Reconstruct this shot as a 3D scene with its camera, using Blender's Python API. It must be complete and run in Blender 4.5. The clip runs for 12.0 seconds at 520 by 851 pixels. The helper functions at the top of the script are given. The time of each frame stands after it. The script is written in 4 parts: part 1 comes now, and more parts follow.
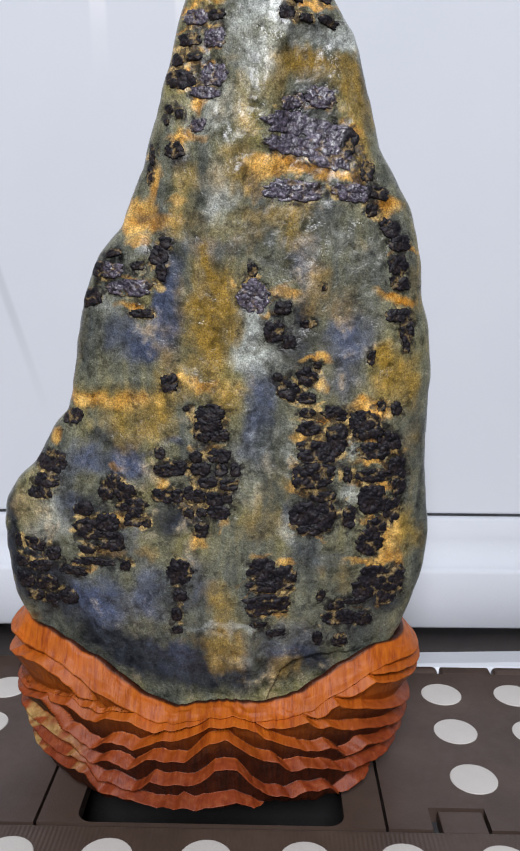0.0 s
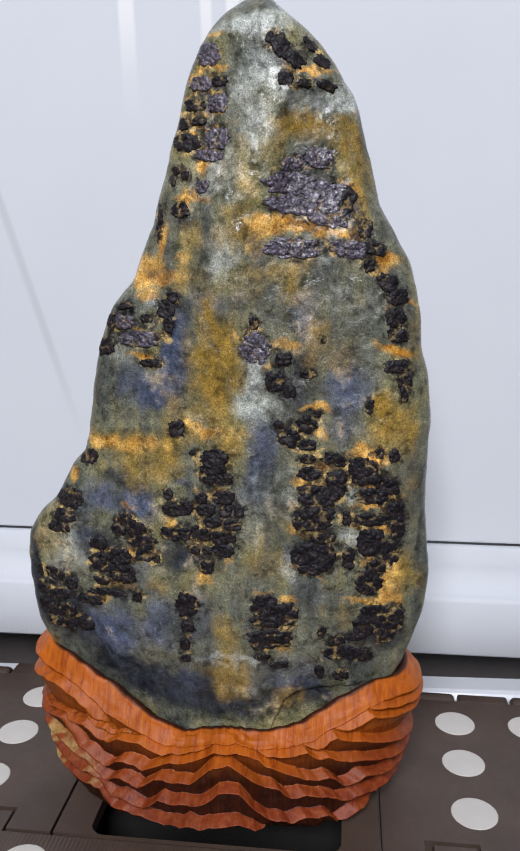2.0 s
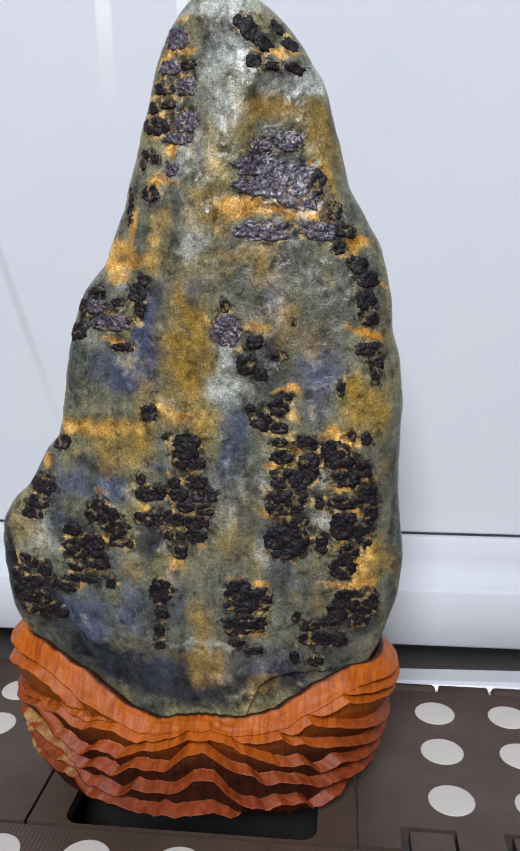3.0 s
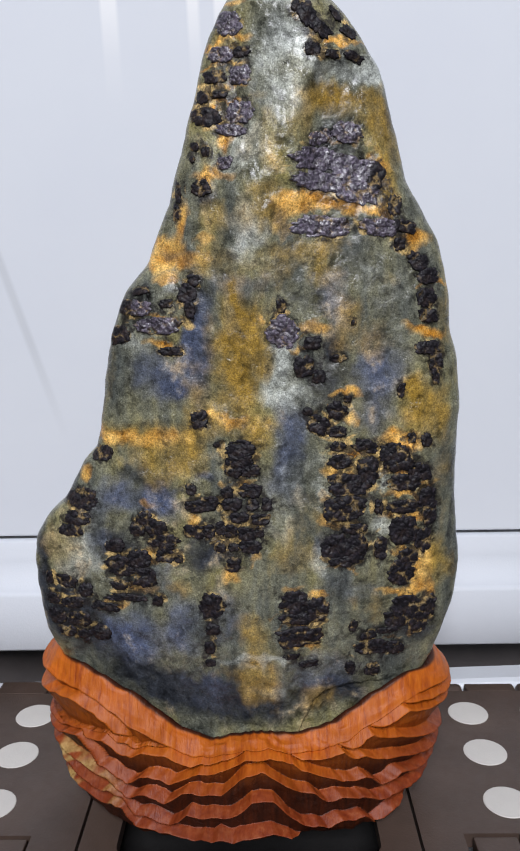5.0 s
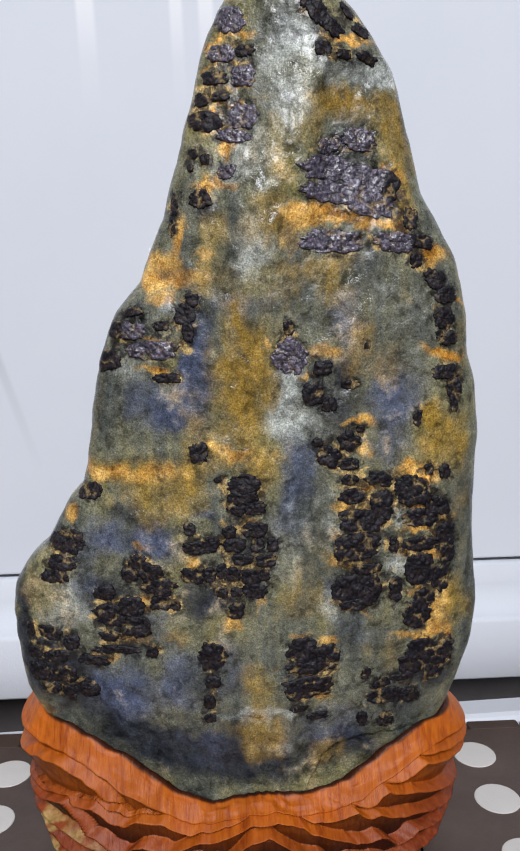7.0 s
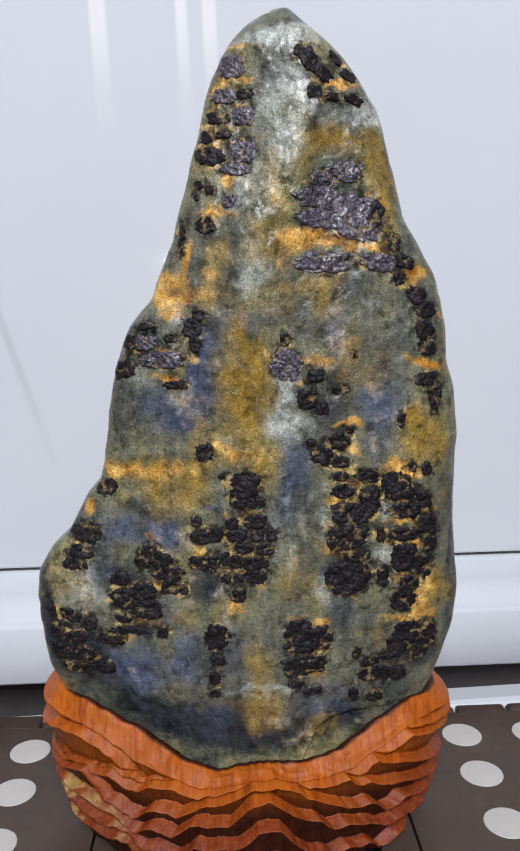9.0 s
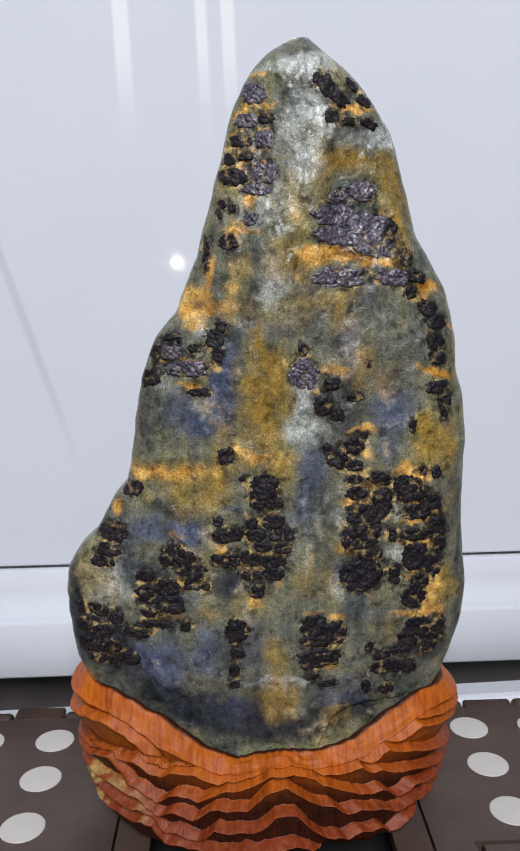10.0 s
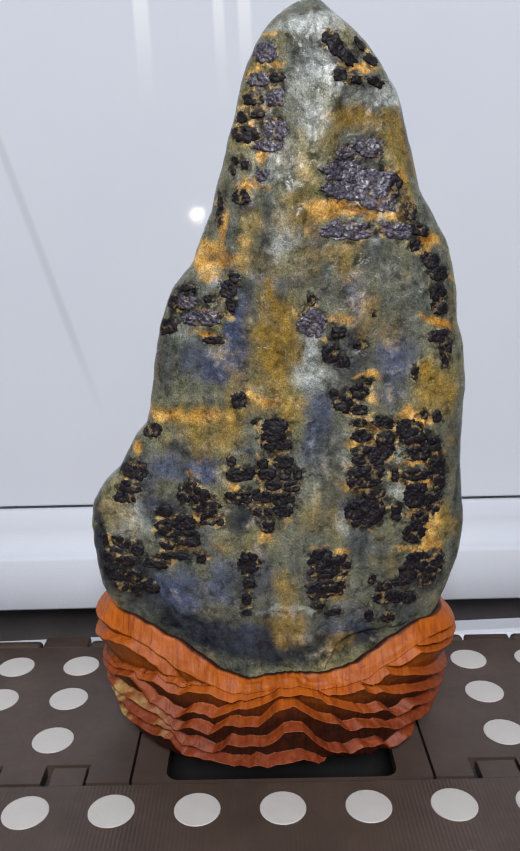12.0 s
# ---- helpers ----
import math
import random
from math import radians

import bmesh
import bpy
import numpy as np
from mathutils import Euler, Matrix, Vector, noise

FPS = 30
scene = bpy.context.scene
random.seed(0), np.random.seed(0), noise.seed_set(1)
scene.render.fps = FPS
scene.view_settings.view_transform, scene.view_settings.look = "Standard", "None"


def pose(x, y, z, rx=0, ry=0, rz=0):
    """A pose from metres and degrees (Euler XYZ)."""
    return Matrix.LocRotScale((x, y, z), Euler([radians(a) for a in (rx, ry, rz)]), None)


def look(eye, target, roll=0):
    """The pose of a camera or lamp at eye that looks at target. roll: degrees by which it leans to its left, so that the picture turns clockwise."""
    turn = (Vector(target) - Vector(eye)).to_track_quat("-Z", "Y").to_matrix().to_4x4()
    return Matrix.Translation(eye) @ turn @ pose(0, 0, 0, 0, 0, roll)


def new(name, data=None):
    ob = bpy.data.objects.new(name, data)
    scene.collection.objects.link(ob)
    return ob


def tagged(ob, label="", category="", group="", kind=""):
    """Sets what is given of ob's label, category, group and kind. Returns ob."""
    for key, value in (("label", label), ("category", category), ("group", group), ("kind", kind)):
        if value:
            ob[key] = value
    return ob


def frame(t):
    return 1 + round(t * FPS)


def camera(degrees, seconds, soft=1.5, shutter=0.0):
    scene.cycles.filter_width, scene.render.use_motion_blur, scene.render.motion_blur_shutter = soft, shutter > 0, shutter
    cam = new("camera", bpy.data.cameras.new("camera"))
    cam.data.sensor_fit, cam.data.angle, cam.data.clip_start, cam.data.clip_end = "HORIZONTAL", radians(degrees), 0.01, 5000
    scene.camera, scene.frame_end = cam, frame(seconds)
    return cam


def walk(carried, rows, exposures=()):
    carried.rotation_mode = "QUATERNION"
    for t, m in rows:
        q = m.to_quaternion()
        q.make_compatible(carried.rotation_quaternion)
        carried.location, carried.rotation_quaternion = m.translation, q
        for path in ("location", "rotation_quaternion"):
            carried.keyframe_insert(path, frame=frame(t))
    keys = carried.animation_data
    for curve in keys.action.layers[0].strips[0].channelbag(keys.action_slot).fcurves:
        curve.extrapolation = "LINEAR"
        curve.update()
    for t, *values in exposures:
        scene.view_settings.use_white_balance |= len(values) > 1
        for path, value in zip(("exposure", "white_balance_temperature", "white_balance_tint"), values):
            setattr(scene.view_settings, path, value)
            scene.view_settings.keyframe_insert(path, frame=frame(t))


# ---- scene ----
cam = camera(36.0, 12.0, soft=1.9)
PATH = [
    (0, (0.035, 0.095, 0.2), (0.01, 2.052, -0.211), 0.6),
    (0.5, (0.043, 0.094, 0.205), (-0.02, 2.047, -0.222), 0.7),
    (1, (0.046, 0.095, 0.208), (-0.053, 2.047, -0.216), 0.8),
    (1.5, (0.052, 0.093, 0.218), (-0.108, 2.038, -0.219), 0.4),
    (2, (0.061, 0.089, 0.223), (-0.15, 2.027, -0.22), 0.2),
    (2.5, (0.074, 0.089, 0.219), (-0.149, 2.028, -0.218), 0.0),
    (3, (0.07, 0.088, 0.214), (-0.133, 2.033, -0.207), -0.0),
    (3.2, (0.066, 0.089, 0.214), (-0.113, 2.036, -0.205), 0.1),
    (4.8, (0.025, 0.094, 0.215), (-0.016, 2.047, -0.215), -0.4),
    (5, (0.023, 0.098, 0.214), (0.008, 2.052, -0.213), -0.6),
    (5.5, (0.009, 0.112, 0.208), (0.05, 2.062, -0.235), -0.6),
    (6, (0.01, 0.125, 0.209), (0.077, 2.078, -0.218), -0.9),
    (6.5, (0.008, 0.123, 0.212), (0.101, 2.08, -0.191), -0.7),
    (7, (0.007, 0.123, 0.215), (0.106, 2.082, -0.18), -0.6),
    (9, (0.008, 0.095, 0.219), (0.091, 2.057, -0.16), -0.8),
    (9.5, (0.009, 0.089, 0.225), (0.082, 2.052, -0.15), -0.7),
    (10, (0.003, 0.08, 0.224), (0.069, 2.043, -0.155), -0.7),
    (10.5, (0.005, 0.076, 0.22), (0.065, 2.039, -0.161), -0.8),
    (11, (0.003, 0.073, 0.22), (0.059, 2.033, -0.172), -0.5),
    (11.5, (0.003, 0.064, 0.222), (0.06, 2.023, -0.177), -0.4),
    (12, (0.006, 0.06, 0.225), (0.02, 1.998, -0.267), -0.8),
]
walk(cam, [(t, look(eye, target, roll)) for t, eye, target, roll in PATH], exposures=[(0.0, 0.12), (3.2, 0.14), (7.0, 0.15), (9.0, 0.12), (9.6, 0.11), (10.5, 0.01), (11.5, 0.0), (12.0, 0.0)])

# ---- light ----
world = bpy.data.worlds.new("room_air")
scene.world = world
world.use_nodes = True
world.node_tree.nodes["Background"].inputs[0].default_value = (0.75, 0.82, 1.0, 1)
world.node_tree.nodes["Background"].inputs[1].default_value = 0.008


def lamp(name, kind, power, colour, place, target=None, **more):
    data = bpy.data.lights.new(name, kind)
    data.energy, data.color = power, colour
    for key, value in more.items():
        if key == "size":
            data.size = value
        elif key == "size_y":
            data.shape, data.size_y = "RECTANGLE", value
        elif key == "radius":
            data.shadow_soft_size = value
    ob = new(name, data)
    ob.matrix_world = look(place, target) if target else Matrix.Translation(place)
    return ob


# the kitchen's ceiling panel, and a small bare bulb across the room
lamp("ceiling_lamp", "AREA", 46, (0.925, 0.935, 1.0), (0.0, -1.2, 1.45), (0.0, 0.4, 0.1), size=0.7, size_y=0.7)
lamp("bulb", "POINT", 0.3, (1.0, 0.96, 0.93), (-0.079, -1.2, 0.245), radius=0.010)


# ---- materials ----
def shader(name, rough=0.5, metal=0.0, colour=(0.5, 0.5, 0.5)):
    m = bpy.data.materials.new(name)
    m.use_nodes = True
    tree = m.node_tree
    b = tree.nodes["Principled BSDF"]
    b.inputs["Roughness"].default_value = rough
    b.inputs["Metallic"].default_value = metal
    b.inputs["Base Color"].default_value = (*colour, 1)
    return m, tree, b


def node(tree, kind, **values):
    n = tree.nodes.new(kind)
    for key, value in values.items():
        n.inputs[key.replace("_", " ")].default_value = value
    return n


def coords(tree):
    return tree.nodes.new("ShaderNodeTexCoord").outputs["Object"]


def noise_tex(tree, where, scale, detail=4.0, rough=0.55, distortion=0.0):
    n = node(tree, "ShaderNodeTexNoise", Scale=scale, Detail=detail, Roughness=rough, Distortion=distortion)
    tree.links.new(where, n.inputs["Vector"])
    return n.outputs["Fac"]


def ramp(tree, fac, stops):
    n = tree.nodes.new("ShaderNodeValToRGB")
    while len(n.color_ramp.elements) < len(stops):
        n.color_ramp.elements.new(0.5)
    for e, (at, c) in zip(n.color_ramp.elements, stops):
        e.position, e.color = at, (*c, 1) if isinstance(c, tuple) else (c, c, c, 1)
    tree.links.new(fac, n.inputs[0])
    return n.outputs[0]


def mix(tree, fac, a, b, blend="MIX"):
    n = tree.nodes.new("ShaderNodeMix")
    n.data_type, n.blend_type = "RGBA", blend
    for socket, value in ((n.inputs[0], fac), (n.inputs[6], a), (n.inputs[7], b)):
        if isinstance(value, (int, float)):
            socket.default_value = value
        elif isinstance(value, tuple):
            socket.default_value = (*value, 1)
        else:
            tree.links.new(value, socket)
    return n.outputs[2]


def maths(tree, kind, a, b=0.0):
    n = tree.nodes.new("ShaderNodeMath")
    n.operation, n.use_clamp = kind, False
    for socket, value in zip(n.inputs, (a, b)):
        if isinstance(value, (int, float)):
            socket.default_value = value
        else:
            tree.links.new(value, socket)
    return n.outputs[0]


def bump(tree, b, height, strength, distance):
    n = node(tree, "ShaderNodeBump", Strength=strength, Distance=distance)
    tree.links.new(height, n.inputs["Height"])
    tree.links.new(n.outputs[0], b.inputs["Normal"])


def attribute(tree, name):
    n = tree.nodes.new("ShaderNodeAttribute")
    n.attribute_name = name
    return n.outputs["Fac"]


def stone_material():
    m, t, b = shader("polished_stone", 0.35)
    b.inputs["Coat Weight"].default_value = 0.22
    b.inputs["Specular IOR Level"].default_value = 0.42
    b.inputs["Coat Roughness"].default_value = 0.20
    at = coords(t)
    fall = node(t, "ShaderNodeMapping", Scale=(1.0, 1.0, 0.35))
    t.links.new(at, fall.inputs["Vector"])
    fine = noise_tex(t, at, 2100, 2, 0.6)
    grain = noise_tex(t, at, 820, 2, 0.55)
    cloud = noise_tex(t, fall.outputs[0], 70, 4, 0.55, 0.3)
    ragged = noise_tex(t, at, 150, 4, 0.55, 0.15)

    def edged(name, width, lo=0.12, hi=0.85):
        # the mineral's border frays
        v = maths(t, "ADD", attribute(t, name), maths(t, "MULTIPLY", maths(t, "SUBTRACT", ragged, 0.5), width))
        v = maths(t, "ADD", v, maths(t, "MULTIPLY", maths(t, "SUBTRACT", cloud, 0.5), width * 1.3))
        return ramp(t, v, [(lo, 0.0), (hi, 1.0)])

    c = mix(t, ramp(t, cloud, [(0.3, 0.0), (0.7, 1.0)]), STONE_GREY, STONE_GREEN)
    c = mix(t, edged("slate_and_shade", 0.7), c, STONE_SLATE_SHADE)
    c = mix(t, edged("blue", 0.7, 0.2, 1.0), c, STONE_BLUE)
    c = mix(t, edged("pale", 0.8), c, STONE_PALE)
    c = mix(t, edged("ochre", 0.9), c, STONE_OCHRE)
    rusty = mix(t, ramp(t, ragged, [(0.35, 0.0), (0.65, 1.0)]), STONE_ORANGE, STONE_GOLD)
    c = mix(t, edged("rust", 0.8, 0.18, 0.85), c, rusty)
    c = mix(t, edged("halo", 0.6, 0.3, 0.7), c, STONE_HALO)
    # dark crumbs; close to the crusts they also paint an outline shade
    crumbs = noise_tex(t, at, 380, 4, 0.6, 0.6)
    spotty = maths(t, "ADD", maths(t, "MULTIPLY", attribute(t, "pepper_shade"), 0.5), crumbs)
    c = mix(t, ramp(t, spotty, [(0.79, 0.0), (0.97, 0.88)]), c, (0.016, 0.013, 0.014))
    # inky specks and small pale flecks
    speck = noise_tex(t, at, 240, 3, 0.6, 0.4)
    c = mix(t, 1.0, c, ramp(t, speck, [(0.33, 0.42), (0.46, 0.94), (0.62, 1.08), (0.74, 1.50)]), "MULTIPLY")
    # salt-and-pepper grain
    c = mix(t, 1.0, c, ramp(t, fine, [(0.28, 0.48), (0.5, 1.0), (0.72, 1.65)]), "MULTIPLY")
    c = mix(t, 1.0, c, ramp(t, grain, [(0.28, 0.80), (0.72, 1.20)]), "MULTIPLY")
    long = node(t, "ShaderNodeMapping", Scale=(1.0, 1.0, 0.16))
    t.links.new(at, long.inputs["Vector"])
    c = mix(t, 1.0, c, ramp(t, noise_tex(t, long.outputs[0], 420, 3, 0.6), [(0.32, 0.88), (0.5, 1.0), (0.70, 1.10)]), "MULTIPLY")
    c = mix(t, 1.0, c, ramp(t, cloud, [(0.30, 0.34), (0.45, 0.88), (0.72, 1.42)]), "MULTIPLY")
    c = mix(t, 1.0, c, ramp(t, ragged, [(0.30, 0.70), (0.47, 0.98), (0.70, 1.18)]), "MULTIPLY")
    t.links.new(c, b.inputs["Base Color"])
    t.links.new(ramp(t, ragged, [(0.36, 0.22), (0.62, 0.46)]), b.inputs["Roughness"])
    h = maths(t, "ADD", maths(t, "MULTIPLY", fine, 0.4), grain)
    bump(t, b, maths(t, "ADD", h, maths(t, "MULTIPLY", ragged, 1.6)), 0.42, 0.0007)
    return m


STONE_GREY = (0.170, 0.188, 0.172)
STONE_GREEN = (0.215, 0.185, 0.064)
STONE_BLUE = (0.074, 0.092, 0.150)
STONE_SLATE_SHADE = (0.034, 0.038, 0.046)
STONE_PALE = (0.52, 0.55, 0.51)
STONE_OCHRE = (0.285, 0.176, 0.031)
STONE_ORANGE = (0.54, 0.225, 0.025)
STONE_GOLD = (0.70, 0.43, 0.12)
STONE_HALO = (0.66, 0.46, 0.18)
STONE = stone_material()


def crust_material(name, lift):
    m, t, b = shader(name, 0.32)
    b.inputs["Specular IOR Level"].default_value = 0.28 if lift < 2 else 0.6
    b.inputs["Coat Weight"].default_value = 0.0 if lift < 2 else 0.45
    b.inputs["Coat Roughness"].default_value = 0.2
    at = coords(t)
    knobs = node(t, "ShaderNodeTexVoronoi", Scale=760.0)
    t.links.new(at, knobs.inputs["Vector"])
    grain = noise_tex(t, at, 900, 3, 0.65)
    cloud = noise_tex(t, at, 190, 4, 0.65)
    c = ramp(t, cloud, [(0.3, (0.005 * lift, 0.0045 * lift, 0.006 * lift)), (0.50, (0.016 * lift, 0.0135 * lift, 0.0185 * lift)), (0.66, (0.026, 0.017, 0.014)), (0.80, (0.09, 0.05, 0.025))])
    tone = t.nodes.new("ShaderNodeSeparateColor")
    t.links.new(knobs.outputs["Color"], tone.inputs[0])
    c = mix(t, 1.0, c, ramp(t, tone.outputs[0], [(0.0, 0.55), (0.6, 1.0), (1.0, 1.6)]), "MULTIPLY")
    c = mix(t, 1.0, c, ramp(t, grain, [(0.38, 0.5), (0.54, 0.95), (0.68, 1.7)]), "MULTIPLY")
    c = mix(t, maths(t, "MULTIPLY", attribute(t, "crease"), ramp(t, grain, [(0.38, 0.0), (0.62, 0.75)])), c, (0.42, 0.29, 0.12))
    t.links.new(c, b.inputs["Base Color"])
    t.links.new(ramp(t, grain, [(0.35, 0.42), (0.65, 0.66)] if lift < 2 else [(0.35, 0.26), (0.65, 0.44)]), b.inputs["Roughness"])
    bump(t, b, maths(t, "SUBTRACT", maths(t, "MULTIPLY", grain, 1.2), knobs.outputs["Distance"]), 0.32 if lift < 2 else 0.6, 0.0009)
    return m


CRUST = crust_material("dark_crust", 1.0)
# lilac-grey copy, lifted so that the colour carries part of the sheen
CRUST_GREY_SHEEN = crust_material("grey_sheen_crust", 7.5)


def wood_material():
    m, t, b = shader("carved_wood", 0.50)
    b.inputs["Specular IOR Level"].default_value = 0.28
    at = coords(t)
    stretch = node(t, "ShaderNodeMapping", Scale=(1.0, 0.22, 0.10))
    t.links.new(at, stretch.inputs["Vector"])
    fibre = noise_tex(t, stretch.outputs[0], 700, 4, 0.6, 0.3)
    cloud = noise_tex(t, at, 60, 4, 0.6)
    spots = noise_tex(t, at, 330, 3, 0.65)
    wood = ramp(t, fibre, [(0.28, (0.28, 0.048, 0.004)), (0.45, (0.44, 0.095, 0.006)), (0.75, (0.58, 0.150, 0.011))])
    # groove brown: dark stain, deepened in colour for the recesses' shade
    shaded_stain = ramp(t, fibre, [(0.3, (0.014, 0.004, 0.002)), (0.7, (0.055, 0.011, 0.003))])
    worn = ramp(t, spots, [(0.3, (0.15, 0.020, 0.006)), (0.52, (0.24, 0.042, 0.009)), (0.76, (0.36, 0.10, 0.035))])
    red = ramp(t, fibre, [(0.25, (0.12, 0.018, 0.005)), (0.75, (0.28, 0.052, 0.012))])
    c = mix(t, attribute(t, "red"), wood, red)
    c = mix(t, attribute(t, "stain_and_shade"), c, shaded_stain)
    c = mix(t, maths(t, "MULTIPLY", attribute(t, "worn"), ramp(t, cloud, [(0.25, 0.55), (0.6, 1.0)])), c, worn)
    gilt = ramp(t, spots, [(0.35, (0.30, 0.20, 0.05)), (0.65, (0.72, 0.52, 0.20))])
    c = mix(t, attribute(t, "gilt"), c, gilt)
    c = mix(t, 1.0, c, ramp(t, cloud, [(0.3, 0.82), (0.7, 1.12)]), "MULTIPLY")
    t.links.new(c, b.inputs["Base Color"])
    bump(t, b, maths(t, "ADD", fibre, maths(t, "MULTIPLY", spots, 0.5)), 0.55, 0.0006)
    return m


WOOD = wood_material()


def plastic_material(name, colour, ribs=0.0, rough=0.45, wear=0.25):
    m, t, b = shader(name, rough)
    at = coords(t)
    cloud = noise_tex(t, at, 30, 5, 0.65)
    grain = noise_tex(t, at, 1100, 2, 0.6)
    scuff = noise_tex(t, at, 170, 6, 0.75, 0.5)
    dark, light = [tuple(v * k for v in colour) for k in (1 - wear, 1 + wear)]
    c = ramp(t, cloud, [(0.3, dark), (0.7, light)])
    c = mix(t, ramp(t, scuff, [(0.66, 0.0), (0.8, 0.35)]), c, tuple(min(0.85, v * 2.2 + 0.02) for v in colour))
    t.links.new(c, b.inputs["Base Color"])
    t.links.new(ramp(t, scuff, [(0.3, rough - 0.08), (0.7, rough + 0.12)]), b.inputs["Roughness"])
    h = grain
    if ribs:
        wave = node(t, "ShaderNodeTexWave", Scale=ribs, Distortion=0.3)
        wave.bands_direction = "X"
        t.links.new(at, wave.inputs["Vector"])
        h = maths(t, "ADD", maths(t, "MULTIPLY", grain, 0.5), wave.outputs["Fac"])
    bump(t, b, h, 0.25, 0.0004)
    return m


BROWN = plastic_material("brown_plastic", (0.072, 0.047, 0.036))
BROWN_RIBBED = plastic_material("ribbed_brown_plastic", (0.074, 0.049, 0.037), ribs=190.0)
DOT = plastic_material("white_rubber", (0.61, 0.58, 0.54), rough=0.5, wear=0.06)
LACQUER = plastic_material("white_lacquer", (0.73, 0.76, 0.81), rough=0.16, wear=0.012)


def door_material():
    """Glossy white lacquer with one long faint grey line and three pale streaks."""
    m, t, b = shader("door_lacquer", 0.055)
    at = coords(t)
    cloud = noise_tex(t, at, 9, 4, 0.6)
    c = ramp(t, cloud, [(0.3, (0.715, 0.745, 0.80)), (0.7, (0.745, 0.775, 0.82))])
    sep = t.nodes.new("ShaderNodeSeparateXYZ")
    t.links.new(at, sep.inputs[0])
    h = maths(t, "SUBTRACT", sep.outputs[2], 0.342)
    off = maths(t, "ABSOLUTE", maths(t, "ADD", maths(t, "ADD", sep.outputs[0], 0.0767), maths(t, "MULTIPLY", h, 0.305)))
    mark = ramp(t, maths(t, "MULTIPLY", off, 100.0), [(0.10, 0.5), (0.30, 0.0)])
    ends = ramp(t, h, [(0.0, 0.0), (0.05, 1.0), (0.15, 1.0), (0.24, 0.3)])
    c = mix(t, mix(t, 1.0, mark, ends, "MULTIPLY"), c, (0.55, 0.57, 0.60))
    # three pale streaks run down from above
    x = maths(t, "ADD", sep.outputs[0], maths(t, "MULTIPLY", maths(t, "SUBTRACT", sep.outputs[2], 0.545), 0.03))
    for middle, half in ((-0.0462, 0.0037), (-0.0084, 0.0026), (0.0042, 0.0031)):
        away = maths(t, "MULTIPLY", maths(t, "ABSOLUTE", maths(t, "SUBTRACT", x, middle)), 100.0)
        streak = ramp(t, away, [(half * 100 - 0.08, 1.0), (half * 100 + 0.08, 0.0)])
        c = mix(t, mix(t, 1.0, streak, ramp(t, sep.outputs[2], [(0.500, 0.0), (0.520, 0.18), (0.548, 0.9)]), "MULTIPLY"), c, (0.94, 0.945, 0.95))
    t.links.new(c, b.inputs["Base Color"])
    bump(t, b, noise_tex(t, at, 14, 2, 0.5), 0.012, 0.002)
    return m


DOOR = door_material()
# black in place of the shade inside the hollow stool
SLOT_SHADE = plastic_material("slot_shade_black", (0.010, 0.009, 0.009), rough=0.8)
GASKET = plastic_material("dark_gasket", (0.035, 0.028, 0.026), rough=0.5)
SEAM = plastic_material("grey_seam", (0.15, 0.15, 0.155), rough=0.6)
WALL = plastic_material("dim_wall_paint", (0.10, 0.10, 0.10), rough=0.8, wear=0.05)
FLOOR = plastic_material("grey_floor_tile", (0.08, 0.075, 0.07), rough=0.4, wear=0.1)


# ---- building tools ----
def mesh_object(name, bm, material, smooth=False):
    data = bpy.data.meshes.new(name)
    bm.to_mesh(data)
    bm.free()
    data.materials.append(material)
    if smooth:
        data.polygons.foreach_set("use_smooth", [True] * len(data.polygons))
    return new(name, data)


def part(name, bm, material, parent, label="", smooth=False):
    ob = mesh_object(name, bm, material, smooth)
    ob.parent = parent
    return tagged(ob, label)


def empty(name, place, turn=0.0):
    ob = new(name)
    ob.empty_display_size = 0.02
    ob.matrix_world = pose(*place, 0, 0, turn)
    return ob


def box(x0, x1, y0, y1, z0, z1, bevel=0.0, bm=None):
    """A box between those planes, its edges rounded."""
    bm = bm or bmesh.new()
    made = bmesh.ops.create_cube(bm, size=1.0)["verts"]
    bmesh.ops.scale(bm, vec=(x1 - x0, y1 - y0, z1 - z0), verts=made)
    bmesh.ops.translate(bm, vec=((x0 + x1) / 2, (y0 + y1) / 2, (z0 + z1) / 2), verts=made)
    if bevel:
        edges = {e for v in made for e in v.link_edges}
        bmesh.ops.bevel(bm, geom=list(edges), offset=bevel, segments=2, affect="EDGES", profile=0.5)
    return bm


def extrude_outline(points, z0, z1, bevel=0.0):
    """A plate with that outline (counter-clockwise from above)."""
    bm = bmesh.new()
    face = bm.faces.new([bm.verts.new((x, y, z1)) for x, y in points])
    down = bmesh.ops.extrude_face_region(bm, geom=[face])["geom"]
    bmesh.ops.translate(bm, vec=(0, 0, z0 - z1), verts=[g for g in down if isinstance(g, bmesh.types.BMVert)])
    bmesh.ops.recalc_face_normals(bm, faces=bm.faces)
    if bevel:
        edges = [e for e in bm.edges if abs(e.verts[0].co.z - z1) < 1e-6 and abs(e.verts[1].co.z - z1) < 1e-6]
        bmesh.ops.bevel(bm, geom=edges, offset=bevel, segments=2, affect="EDGES", profile=0.5)
    return bm


def smooth_step(a, b, v):
    k = np.clip((v - a) / (b - a), 0, 1)
    return k * k * (3 - 2 * k)


LATTICE = np.random.RandomState(7).rand(48, 48, 48)


